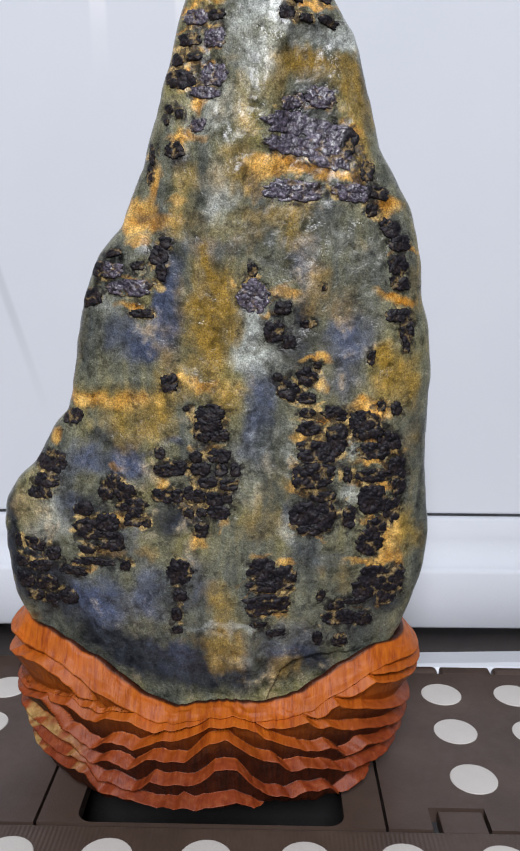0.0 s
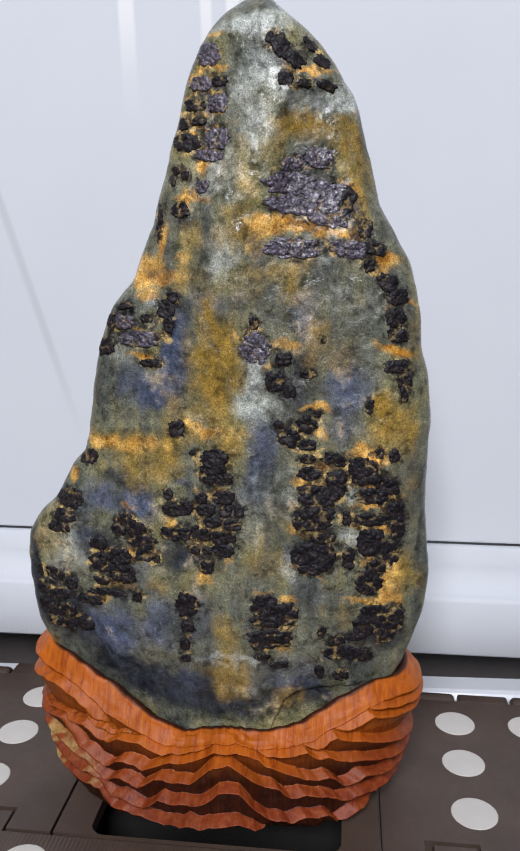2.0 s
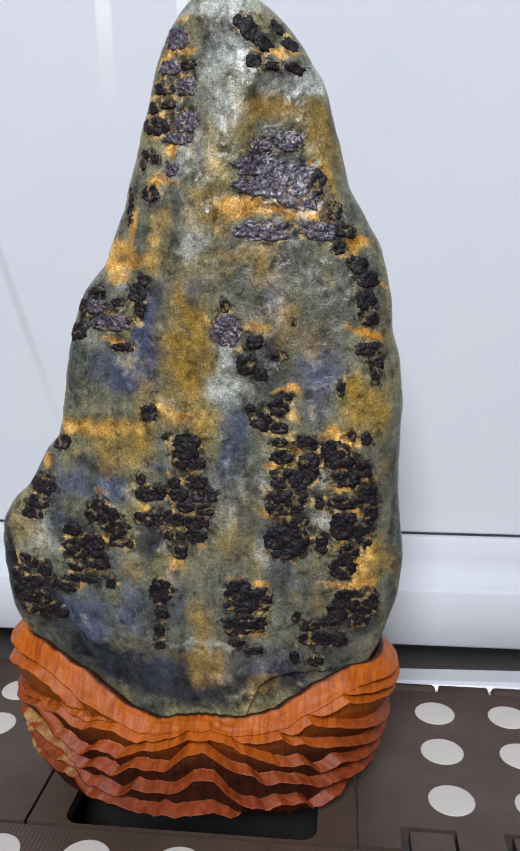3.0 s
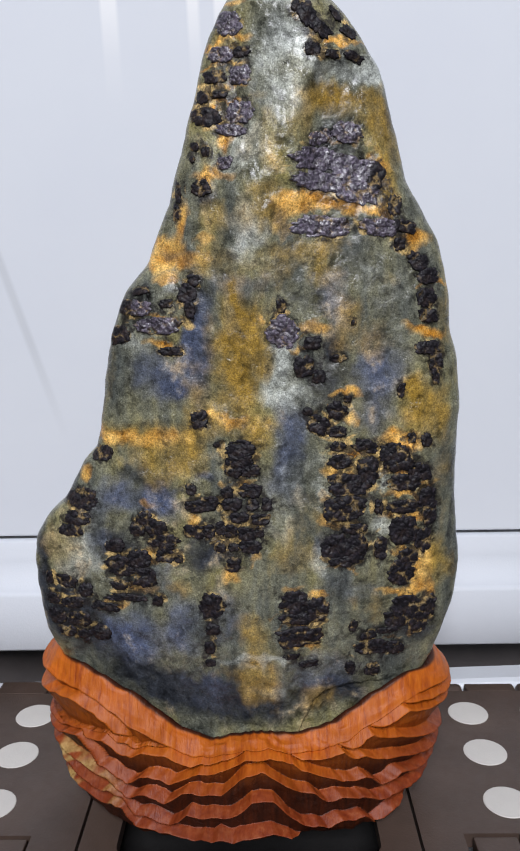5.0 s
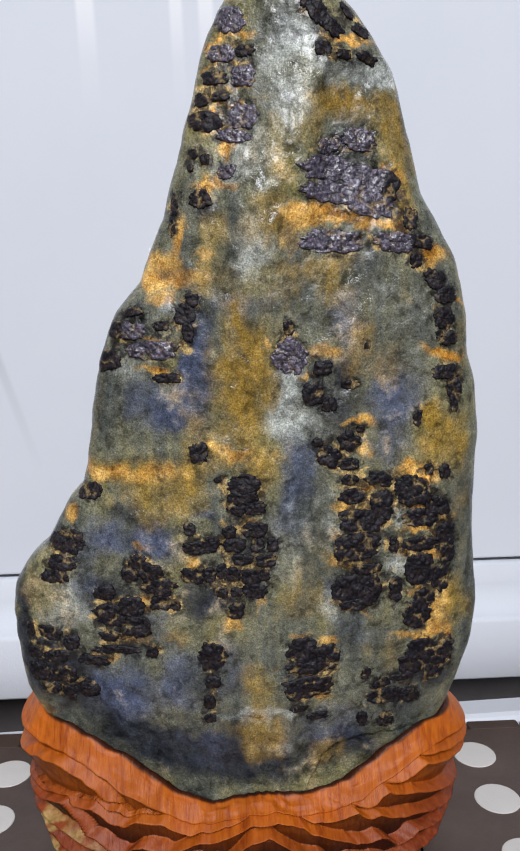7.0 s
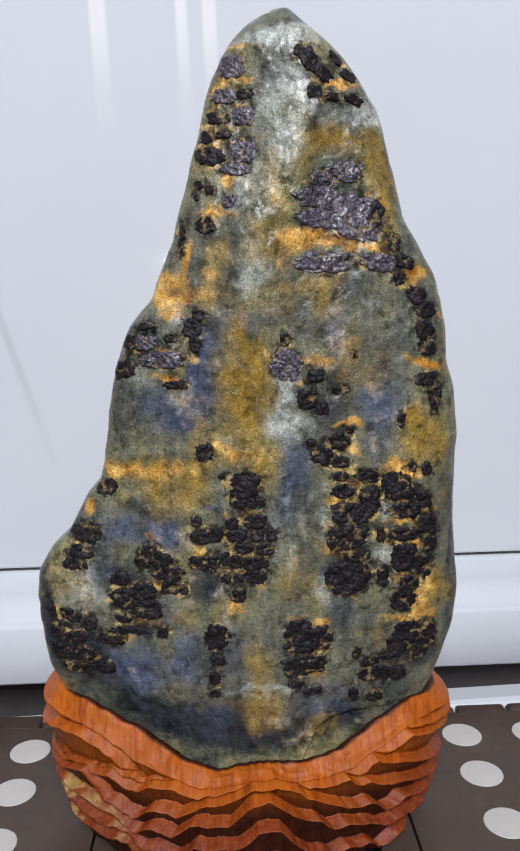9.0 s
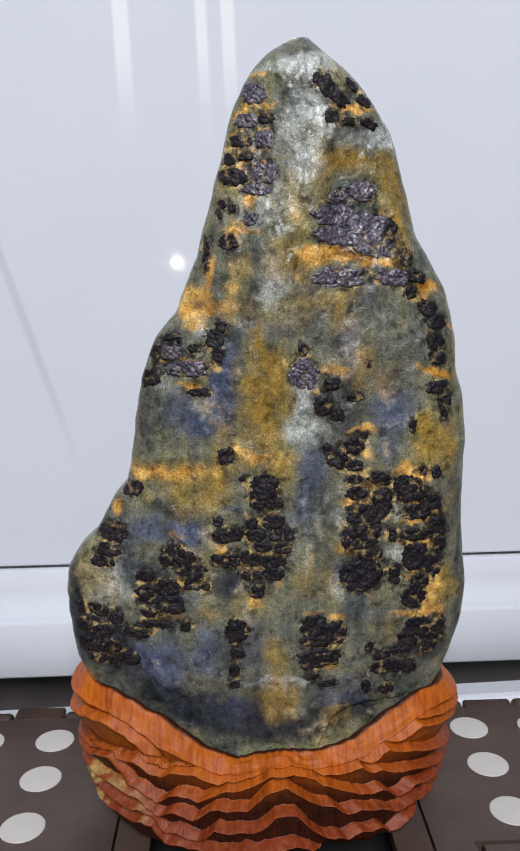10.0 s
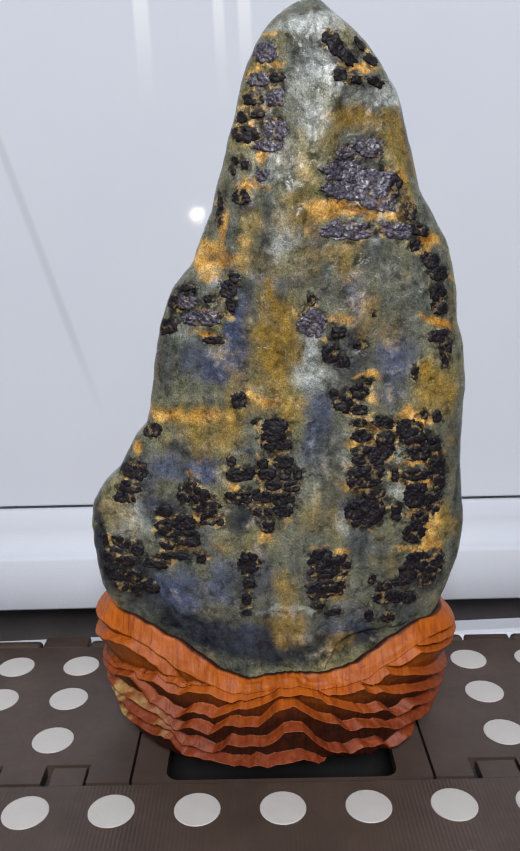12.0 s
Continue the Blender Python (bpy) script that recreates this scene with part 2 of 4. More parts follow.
def soft_noise(x, y, z):
    """Smooth noise from 0 to 1, one cell a unit."""
    p = np.stack(np.broadcast_arrays(x, y, z)).astype(float)
    i = np.floor(p).astype(int)
    f = p - i
    f = f * f * (3 - 2 * f)
    i %= 48
    j = (i + 1) % 48
    out = 0
    for a in (0, 1):
        for b in (0, 1):
            for c in (0, 1):
                w = (f[0] if a else 1 - f[0]) * (f[1] if b else 1 - f[1]) * (f[2] if c else 1 - f[2])
                out = out + w * LATTICE[(j if a else i)[0], (j if b else i)[1], (j if c else i)[2]]
    return out


def fractal(x, y, z, octaves=4):
    total, size, norm = 0, 1.0, 0
    for k in range(octaves):
        total = total + size * soft_noise(x * 2**k + 7.3 * k, y * 2**k + 3.1 * k, z * 2**k + 11.7 * k)
        norm += size
        size *= 0.5
    return total / norm


def cells(x, z, seed=0.0):
    """Distance to the nearest of scattered seeds, one to a unit square."""
    ix, iz = np.floor(x), np.floor(z)
    best = np.full(np.shape(x), 9.0)
    for a in (-1, 0, 1):
        for b in (-1, 0, 1):
            cx, cz = ix + a, iz + b
            ha = np.sin(cx * 127.1 + cz * 311.7 + seed) * 43758.5453
            hb = np.sin(cx * 269.5 + cz * 183.3 + seed) * 43758.5453
            best = np.minimum(best, np.hypot(cx + ha - np.floor(ha) - x, cz + hb - np.floor(hb) - z))
    return best


def grid_object(name, verts, rows, columns, material, parent, loop=True, caps=False, fields=None, label=""):
    """A smooth skin over rows x columns points; loop joins the last column to the first."""
    ids = np.arange(rows * columns).reshape(rows, columns)
    right = np.roll(ids, -1, axis=1) if loop else ids[:, 1:]
    left = ids if loop else ids[:, :-1]
    quads = np.stack([left[:-1], right[:-1], right[1:], left[1:]], axis=-1).reshape(-1, 4)
    faces = quads.tolist()
    if caps:
        faces += [ids[0, ::-1].tolist(), ids[-1].tolist()]
    data = bpy.data.meshes.new(name)
    data.from_pydata(verts.tolist(), [], faces)
    data.polygons.foreach_set("use_smooth", [True] * len(data.polygons))
    data.materials.append(material)
    for key, values in (fields or {}).items():
        data.attributes.new(key, "FLOAT", "POINT").data.foreach_set("value", np.clip(values, 0, 1).astype(np.float32).ravel())
    data.validate()
    ob = new(name, data)
    ob.parent = parent
    return tagged(ob, label)


# ---- the room, plain and closed ----
FLOOR_Z = -0.220
tagged(mesh_object("floor", box(-1.6, 1.6, -2.2, 1.2, FLOOR_Z - 0.05, FLOOR_Z), FLOOR), "plain grey kitchen floor", "floor", kind="structure")
tagged(mesh_object("ceiling", box(-1.6, 1.6, -2.2, 1.2, 2.2, 2.25), WALL), "plain dim ceiling", "ceiling", kind="structure")
for name, b in (("wall_north", (-1.6, 1.6, 1.2, 1.3)), ("wall_south", (-1.6, 1.6, -2.3, -2.2))):
    tagged(mesh_object(name, box(*b, FLOOR_Z - 0.05, 2.25), WALL), "plain dim painted wall", "wall", kind="structure")
for name, b in (("wall_west", (-1.7, -1.6, -2.3, 1.3)), ("wall_east", (1.6, 1.7, -2.3, 1.3))):
    tagged(mesh_object(name, box(*b, FLOOR_Z - 0.05, 2.25), WALL), "plain dim painted wall", "wall", kind="structure")

# ---- the white cabinet behind ----
FRONT = 0.489
cabinet = tagged(empty("cabinet", (0.0, FRONT, FLOOR_Z), 0.9), "tall glossy white lacquered cabinet with a dark gap between its doors", "cabinet")
UP = -FLOOR_Z


def profile_bar(points, x0, x1):
    """A bar along x with that section (y, z)."""
    bm = bmesh.new()
    ends = [[bm.verts.new((x, y, z + UP)) for y, z in points] for x in (x0, x1)]
    n = len(points)
    for i in range(n):
        bm.faces.new((ends[0][i], ends[0][(i + 1) % n], ends[1][(i + 1) % n], ends[1][i]))
    bm.faces.new(ends[0][::-1])
    bm.faces.new(ends[1])
    bmesh.ops.recalc_face_normals(bm, faces=bm.faces)
    return bm


part("body", box(-0.45, 0.45, 0.030, 0.55, 0.0, 1.75 + UP, 0.003), LACQUER, cabinet)
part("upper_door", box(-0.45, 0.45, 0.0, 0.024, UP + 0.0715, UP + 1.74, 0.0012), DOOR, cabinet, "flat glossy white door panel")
part("door_seam", box(-0.449, 0.449, 0.004, 0.028, UP + 0.0690, UP + 0.0716), SEAM, cabinet, "thin grey seam under the panel")
RAIL = [(0.026, 0.0692), (0.0005, 0.0692), (-0.0008, 0.0682), (-0.0012, 0.0645), (-0.0022, 0.0632)]
RAIL += [(-0.0022 - 0.0125 * (1 - math.cos(a)), 0.0622 - 0.0155 * math.sin(a)) for a in [math.pi / 2 * k / 8 for k in range(1, 9)]]
RAIL += [(-0.0155, 0.0460), (-0.0160, 0.0450), (-0.0162, 0.0168), (-0.0152, 0.0156), (0.026, 0.0156)]
part("bottom_rail", profile_bar(RAIL, -0.45, 0.45), LACQUER, cabinet, "white stepped rail with a shallow scooped face", True)
part("gap", box(-0.449, 0.449, 0.006, 0.030, UP - 0.030, UP + 0.0159), GASKET, cabinet, "dark brown gap between the doors")
LOWER = [(0.028, -0.0120), (-0.006, -0.0120), (-0.0085, -0.0130), (-0.0102, -0.0155), (-0.0105, -0.20), (0.028, -0.20)]
lower_door = part("lower_door", profile_bar(LOWER, -0.45, 0.45), LACQUER, cabinet, "white door edge just below the gap")
lower_door.rotation_euler.y = radians(-1.3)   # it hangs a little askew
part("plinth", box(-0.44, 0.44, 0.02, 0.5, 0.0, 0.019), GASKET, cabinet, "dark plinth on the floor")

# ---- the folding stool ----
stool = tagged(empty("folding_stool", (0.0145, 0.40, FLOOR_Z)), "dark brown plastic folding stool with white anti-slip dots", "stool")
SX, SY, SZ = 0.0145, 0.40, FLOOR_Z   # shifts to the stool's own base
PITCH, THICK = 0.034, 0.006
SEAM_Y, BACK_Y, NEAR_Y = 0.3462, 0.4575, 0.262
LEFT_X, RIGHT_X = -0.150, 0.180


def top_box(name, x0, x1, y0, y1, z0, z1, material=None, bevel=0.0007, label="", parent=None):
    return part(name, box(x0 - SX, x1 - SX, y0 - SY, y1 - SY, z0 - SZ, z1 - SZ, bevel), material or BROWN, parent or stool, label)


def rounded(x0, x1, y0, y1, r, n=8):
    pts = []
    for cx, cy, a0 in ((x1 - r, y1 - r, 0), (x0 + r, y1 - r, 90), (x0 + r, y0 + r, 180), (x1 - r, y0 + r, 270)):
        pts += [(cx + r * math.cos(radians(a0 + 90 * k / n)), cy + r * math.sin(radians(a0 + 90 * k / n))) for k in range(n + 1)]
    return pts


def plate_with_hole(outer, hole, z0, z1):
    """A plate whose hole goes right through."""
    bm = bmesh.new()
    rings = [[bm.verts.new((x - SX, y - SY, z1 - SZ)) for x, y in loop] for loop in (outer, hole)]
    edges = [bm.edges.new((ring[i], ring[(i + 1) % len(ring)])) for ring in rings for i in range(len(ring))]
    bmesh.ops.triangle_fill(bm, use_beauty=True, use_dissolve=False, edges=edges)
    made = bmesh.ops.extrude_face_region(bm, geom=bm.faces[:])["geom"]
    bmesh.ops.translate(bm, vec=(0, 0, z0 - z1), verts=[g for g in made if isinstance(g, bmesh.types.BMVert)])
    bmesh.ops.recalc_face_normals(bm, faces=bm.faces)
    return bm


SEAM_L, SEAM_R = -0.0480, 0.0790
G = 0.0006


def side_panel(x0, x1, notches):
    """A top panel whose front edge has square notches for the hinge tongues."""
    pts = [(x0, SEAM_Y + G)]
    for a, b in notches:
        pts += [(a, SEAM_Y + G), (a, 0.3585), (b, 0.3585), (b, SEAM_Y + G)]
    pts += [(x1, SEAM_Y + G), (x1, BACK_Y), (x0, BACK_Y)]
    return extrude_outline([(x - SX, y - SY) for x, y in pts], -THICK - SZ, -SZ)


NOTCH_L = [(-0.122, -0.104), (-0.0855, -0.0665)]
NOTCH_R = [(0.0955, 0.1165), (0.134, 0.152)]
part("top_panel", side_panel(LEFT_X, SEAM_L - G, NOTCH_L), BROWN, stool)
part("top_panel", side_panel(SEAM_R + G, RIGHT_X, NOTCH_R), BROWN, stool)
part("centre_panel", plate_with_hole([(SEAM_L + G, SEAM_Y + G), (SEAM_R - G, SEAM_Y + G), (SEAM_R - G, BACK_Y), (SEAM_L + G, BACK_Y)],
                                     rounded(-0.0335, 0.0640, 0.3474, 0.3800, 0.006), -THICK, 0.0), BROWN, stool, "centre panel with a rounded carrying slot")
top_box("front_panel", LEFT_X, RIGHT_X, NEAR_Y, SEAM_Y - G, -THICK, 0.0, BROWN_RIBBED)
# made-up box under the slot, coloured black to give its shade
part("slot_shade_box", plate_with_hole([(-0.042, 0.3455), (0.072, 0.3455), (0.072, 0.3885), (-0.042, 0.3885)],
                                  [(-0.040, 0.3470), (0.070, 0.3470), (0.070, 0.3868), (-0.040, 0.3868)], -0.150, -THICK - 0.0002), SLOT_SHADE, stool, "added black box for the shade under the carrying slot")
top_box("shade_box_floor", -0.0398, 0.0698, 0.3472, 0.3866, -0.150, -0.148, SLOT_SHADE, 0.0)
for a, b in NOTCH_L + NOTCH_R:
    top_box("hinge_tongue", a + 0.0034, b - 0.0012, SEAM_Y - 0.0004, 0.3572, -THICK, -0.0004, BROWN, 0.0004)
# knuckles along the far edge
for x0, x1, y1 in ((-0.1130, -0.0880, 0.4705), (-0.0585, 0.0885, 0.4655), (0.1215, 0.1462, 0.4660)):
    top_box("hinge_knuckle", x0, x1, BACK_Y + 0.0003, y1, -0.010, -0.0006, BROWN, 0.0012)
for x0, x1 in ((-0.1490, -0.1142), (-0.0868, -0.0595), (0.0895, 0.1200), (0.1478, 0.1790)):
    bm = bmesh.new()
    bmesh.ops.create_cone(bm, cap_ends=True, segments=24, radius1=0.0056, radius2=0.0056, depth=x1 - x0,
                          matrix=pose((x0 + x1) / 2 - SX, BACK_Y + 0.0052 - SY, -0.0056 - SZ, 0, 90, 0))
    bmesh.ops.bevel(bm, geom=[e for e in bm.edges if e.calc_face_angle(0) > 1.2], offset=0.0022, segments=3, affect="EDGES", profile=0.5)
    part("hinge_barrel", bm, BROWN, stool, "rounded hinge barrel", True)
for x0, x1 in ((LEFT_X + 0.002, LEFT_X + 0.012), (RIGHT_X - 0.012, RIGHT_X - 0.002)):
    top_box("leg_panel", x0, x1, NEAR_Y + 0.01, BACK_Y - 0.01, FLOOR_Z, -THICK - 0.0002, BROWN, 0.001)


def pad_mesh():
    """A low round pad with a rounded rim."""
    bm = bmesh.new()
    n = 40
    rings = [[bm.verts.new((r * math.cos(2 * math.pi * i / n), r * math.sin(2 * math.pi * i / n), z)) for i in range(n)]
             for r, z in ((0.00925, -0.002), (0.00925, 0.0001), (0.0091, 0.00030), (0.0088, 0.00035))]
    for a, b in zip(rings, rings[1:]):
        for i in range(n):
            bm.faces.new((a[i], a[(i + 1) % n], b[(i + 1) % n], b[i]))
    bm.faces.new(rings[-1])
    data = bpy.data.meshes.new("dot")
    bm.to_mesh(data)
    bm.free()
    data.materials.append(DOT)
    return data


PAD = pad_mesh()
PAD_ROWS = [(0.4380, (-4, -3, 3, 4)), (0.4080, (-4, -3, 3, 4)), (0.3757, (-4, -3, 3, 4)), (0.3300, range(-4, 5)), (0.2965, range(-4, 5))]
for y, columns in PAD_ROWS:
    for i in columns:
        ob = new("dot", PAD)
        ob.parent = stool
        ob.location = (0.015 + i * PITCH - SX, y - SY, -SZ)

# ---- the carved wooden stand ----
BX, BY = 0.0138, 0.3930
stand = empty("stand", (BX, BY, 0.0))
tagged(stand, "carved reddish-orange wooden stand with rows of wave ridges", "stone stand")


RIDGES = []


def ridge(at, heights):
    """One carved wave line: where across the stand (-1 to 1) and how high, millimetres."""
    RIDGES.append((at, heights))


ridge([-1.0, -0.87, -0.77, -0.64, -0.50, -0.41, -0.2, 0.1, 0.36, 0.46, 0.55, 0.75, 0.95], [50.5, 54.0, 53.8, 47.6, 36.5, 36.0, 37.5, 40.5, 40.5, 45.0, 48.5, 52.8, 49.0])
ridge([-1, 0.4, 0.53, 0.60, 0.71, 0.88, 0.95], [38.7, 42, 45.3, 48.0, 49.4, 46.2, 44.8])
ridge([-1, 0.42, 0.55, 0.61, 0.76, 0.89, 1.00], [38.7, 41.5, 44.3, 41.4, 37.9, 35.1, 31.5])
ridge([-1.00, -0.89, -0.76, -0.65, -0.56, -0.45, -0.27, -0.04, 0.13, 0.25, 0.39, 0.50, 0.62, 0.76, 0.89, 0.95],
      [43.6, 46.2, 46.9, 38.2, 35.2, 35.3, 37.3, 38.7, 41.4, 41.5, 41.4, 34.7, 32.4, 30.3, 28.3, 26.7])
ridge([-1.00, -0.79, -0.68, -0.53, -0.42, -0.32, -0.21, -0.09, -0.02, 0.06, 0.17, 0.26, 0.34, 0.46, 0.56, 0.63, 0.73, 0.88],
      [35.3, 38.6, 28.8, 24.1, 27.0, 25.3, 29.1, 31.1, 34.6, 37.8, 36.7, 30.9, 28.4, 25.1, 25.5, 20.6, 23.7, 20.9])
ridge([-0.93, -0.78, -0.66, -0.52, -0.42, -0.34, -0.26, -0.10, 0.01, 0.07, 0.18, 0.30, 0.38, 0.44, 0.54, 0.62, 0.71, 0.84],
      [29.9, 26.8, 24.1, 18.0, 19.5, 17.5, 22.1, 21.4, 28.9, 29.6, 24.3, 21.4, 17.5, 19.0, 17.8, 14.4, 16.0, 15.1])
ridge([-0.89, -0.73, -0.63, -0.51, -0.41, -0.33, -0.25, -0.06, 0.04, 0.13, 0.23, 0.36, 0.43, 0.56, 0.63, 0.72],
      [23.6, 19.1, 18.8, 11.5, 10.8, 8.3, 13.5, 12.7, 18.2, 18.0, 11.3, 6.7, 9.1, 8.2, 4.9, 8.2])
ridge([-0.87, -0.69, -0.59, -0.51, -0.22, -0.13, -0.04, 0.05, 0.13, 0.25, 0.5], [15.9, 13.6, 13.5, 7.5, 3.4, 5.1, 4.2, 5.8, 5.6, 2.4, -6])


def carve_stand():
    rows, columns = 260, 760
    a = np.linspace(-np.pi, np.pi, columns, endpoint=False)[None, :]
    v = np.linspace(0, 1, rows)[:, None]
    cx, sy = np.sin(a), -np.cos(a)            # a = 0 faces the front
    # plan: a rounded oblong, narrower at the foot
    power = 2.5
    unit = (np.abs(cx / 0.0785) ** power + np.abs(sy / 0.0375) ** power) ** (-1 / power)
    px = unit * cx / 0.0785                   # -1 to 1 across the stand
    rise = np.where(px > 0, 0.0198 * smooth_step(0.20, 1.0, px), 0.0275 * smooth_step(0.15, 1.0, -px) ** 1.05)
    rim_z = 0.0390 + rise + 0.0012 * np.sin(px * 9 + 0.6)
    rim_z = np.where(sy > 0, 0.0390 + np.where(px > 0, 0.0198, 0.0275) - 0.006 * (1 - np.abs(px)) * np.abs(px) + 0.0012 * np.sin(px * 9 + 0.6), rim_z)
    foot_z = 0.003 + 0.007 * smooth_step(0.45, 1.0, np.abs(px))
    edge = v / 0.86                            # carved wall below, smooth lip above
    wall = np.clip(edge, 0, 1)
    lip_h = 0.0030 + 0.0030 * np.abs(px)
    z = foot_z + (rim_z - lip_h - foot_z) * wall
    # distance along the wall, for waves of even width
    s = np.where(sy > 0, np.sign(px) * (2 - np.abs(px)), px) * 0.085 + 0 * v
    s = s + 0.012 * (fractal(s * 55 + 40, 0 * s, z * 60, 2) - 0.5)
    # each tier hangs from its ridge line down to the next
    front = np.where(sy > 0.25, np.sign(px), px) + 0.05 * (fractal(s * 55 + 40, 0 * s + 3, z * 90, 2) - 0.5)
    wobble = 0.0012 * (fractal(s * 130 + 9, 0 * s, z * 30, 3) - 0.5)
    lines = [rim_z - lip_h + 0 * z]
    for at, heights in RIDGES:
        line = np.interp(front, at, heights) / 1000 + 0.0014 + wobble
        lines.append(np.minimum(line, lines[-1] - 0.0001))
    lines.append(np.minimum(foot_z - 0.006, lines[-1] - 0.004))
    top, gap, tier = lines[0], lines[0] - lines[1], 0 * z
    for i in range(1, len(lines) - 1):
        under = z < lines[i]
        top, gap, tier = np.where(under, lines[i], top), np.where(under, lines[i] - lines[i + 1], gap), np.where(under, i, tier)
    f = np.clip((top - z) / gap, 0, 1)
    depth = 0.0046 + 0.0006 * smooth_step(0.5, 1.0, np.abs(px)) + 0.0010 * soft_noise(s * 50 + 20, tier * 3.7 + 9, 0 * s)
    depth = depth * np.clip(gap / 0.005, 0.1, 1)
    width = 0.0023 + 0.0012 * (soft_noise(s * 80 + 30, tier * 5.1 + 9, 0 * s + 4) - 0.5)
    band = np.where(tier == 0, 0.05, np.clip(width / gap, 0.12, 0.62))
    tread = np.clip(f / band, 0, 1) ** 0.8
    riser = 0.80 - 0.80 * np.clip((f - band - 0.06) / (0.94 - band), 0, 1)
    proud = np.where(f < band, np.where(tier == 0, 1.0, tread), np.where(f < band + 0.06, 1 - 0.20 * (f - band) / 0.06, riser))
    carve = smooth_step(1.001, 0.985, edge)
    # knife facets and chipped edges
    chips = 0.0008 * (cells(s * 190 + 3, z * 210) - 0.5) + 0.0006 * (fractal(s * 120 + 20, 0 * s, z * 160, 3) - 0.5)
    swell = 0.80 + 0.06 * smooth_step(0.2, 0.7, px) + 0.05 * smooth_step(0.2, 0.7, -px)
    swell = swell + (1 - swell) * np.sin(wall * np.pi / 2) ** 0.8
    lip = np.clip((v - 0.86) / 0.14, 0, 1)
    out = depth * (proud - 0.5) * carve + 0.9 * chips
    fall = 1 - lip
    k = (swell * 0.9 + 0.1 * (np.abs(px) < 2)) * np.abs(px) ** 2 + (1.045 - 0.085 * wall) * (1 - np.abs(px) ** 2)
    k = k + 0.030 * smooth_step(0.86, 1.0, px) * smooth_step(0.80, 1.0, wall) * (sy < 0.4)
    inward = 0.0070 * lip + 0.009 * smooth_step(0.85, 1.0, lip)
    length = unit * k + out - inward
    z = z + lip_h * np.clip(lip * 1.15, 0, 1) - 0.012 * smooth_step(0.88, 1.0, lip) + 0.0010 * (fractal(s * 90 + 20, 0 * s, lip * 3, 2) - 0.5) + 0.0017 * (cells(s * 120, lip * 1.3 + s * 30, 3.0) - 0.5)
    verts = np.stack([length * cx, length * sy, z + 0 * a], axis=-1)
    bands = smooth_step(0.0, 0.03, f) * (f < band + 0.02) * carve
    # grooves and the rim's inner edge are coloured darker for their shade
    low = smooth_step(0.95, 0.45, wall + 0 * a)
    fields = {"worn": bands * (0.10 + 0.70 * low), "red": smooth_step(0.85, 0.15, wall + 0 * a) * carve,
              "stain_and_shade": smooth_step(0.74, 0.88, lip) + (f > band + 0.015) * carve * np.where(tier < 3, 0.40, 0.62 + 0.38 * low) * np.clip(gap / 0.004, 0, 1) + 0 * a,
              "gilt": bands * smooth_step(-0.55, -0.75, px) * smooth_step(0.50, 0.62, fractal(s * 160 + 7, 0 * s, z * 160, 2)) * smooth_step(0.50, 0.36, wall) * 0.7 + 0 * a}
    cut = int(rows * 0.86)
    for name, r0, r1, label in (("carved_wall", 0, cut + 1, "wave-carved wall, its grooves coloured darker for shade"), ("rim", cut, rows, "smooth orange rim round the stone")):
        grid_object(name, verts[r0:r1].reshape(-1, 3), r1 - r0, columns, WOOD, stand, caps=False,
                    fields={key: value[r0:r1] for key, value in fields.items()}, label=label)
    part("base_plate", extrude_outline([(0.94 * p, 0.94 * q) for p, q in zip((unit * 0.80 * cx).ravel()[::8].tolist(), (unit * 0.9 * sy).ravel()[::8].tolist())], 0.0008, 0.012), WOOD, stand)


carve_stand()

# ---- the viewing stone ----
STX, STY = 0.0145, 0.382
stone = empty("viewing_stone", (STX, STY, 0.02))
tagged(stone, "tall mottled blue-grey and ochre stone with dark lumpy crusts", "viewing stone")
# the outline's two sides: height and half of the breadth, millimetres
LEFT_Z = [20, 67.3, 75.3, 84.3, 95.3, 104.0, 112.5, 119.8, 126.0, 133.2, 139.7, 145.4, 151.5, 161.6, 169.6, 177.5, 185.3, 193.0, 200.2, 205.9, 211.0, 219.4, 228.6, 237.7, 247.7, 254.0, 260.2, 266.3, 273.3, 281.9, 288.8, 293.5, 298.9, 301.9, 303.6]
LEFT_U = [-40, -71.7, -75.3, -76.8, -78.2, -78.6, -76.4, -71.6, -64.8, -61.2, -57.5, -52.6, -51.1, -50.2, -49.3, -47.7, -46.2, -43.3, -39.7, -35.7, -32.0, -28.1, -23.6, -21.5, -18.7, -17.2, -15.5, -13.7, -12.0, -9.9, -6.1, -2.4, 3.1, 7.7, 11.4]
RIGHT_Z = [20, 63.0, 72.1, 83.4, 96.7, 105.6, 116.5, 127.3, 137.9, 148.4, 158.7, 168.9, 179.0, 188.9, 198.8, 208.5, 217.1, 225.7, 236.9, 247.9, 257.0, 265.9, 271.8, 276.2, 282.3, 288.3, 292.9, 296.4, 300.9, 303.6]
RIGHT_U = [48, 71.7, 74.7, 77.6, 79.3, 79.2, 78.2, 77.4, 76.7, 77.0, 77.4, 76.3, 75.2, 73.5, 72.0, 69.9, 67.1, 61.9, 56.5, 53.6, 51.2, 49.1, 46.8, 43.4, 39.6, 34.9, 30.3, 25.7, 20.2, 17.7]


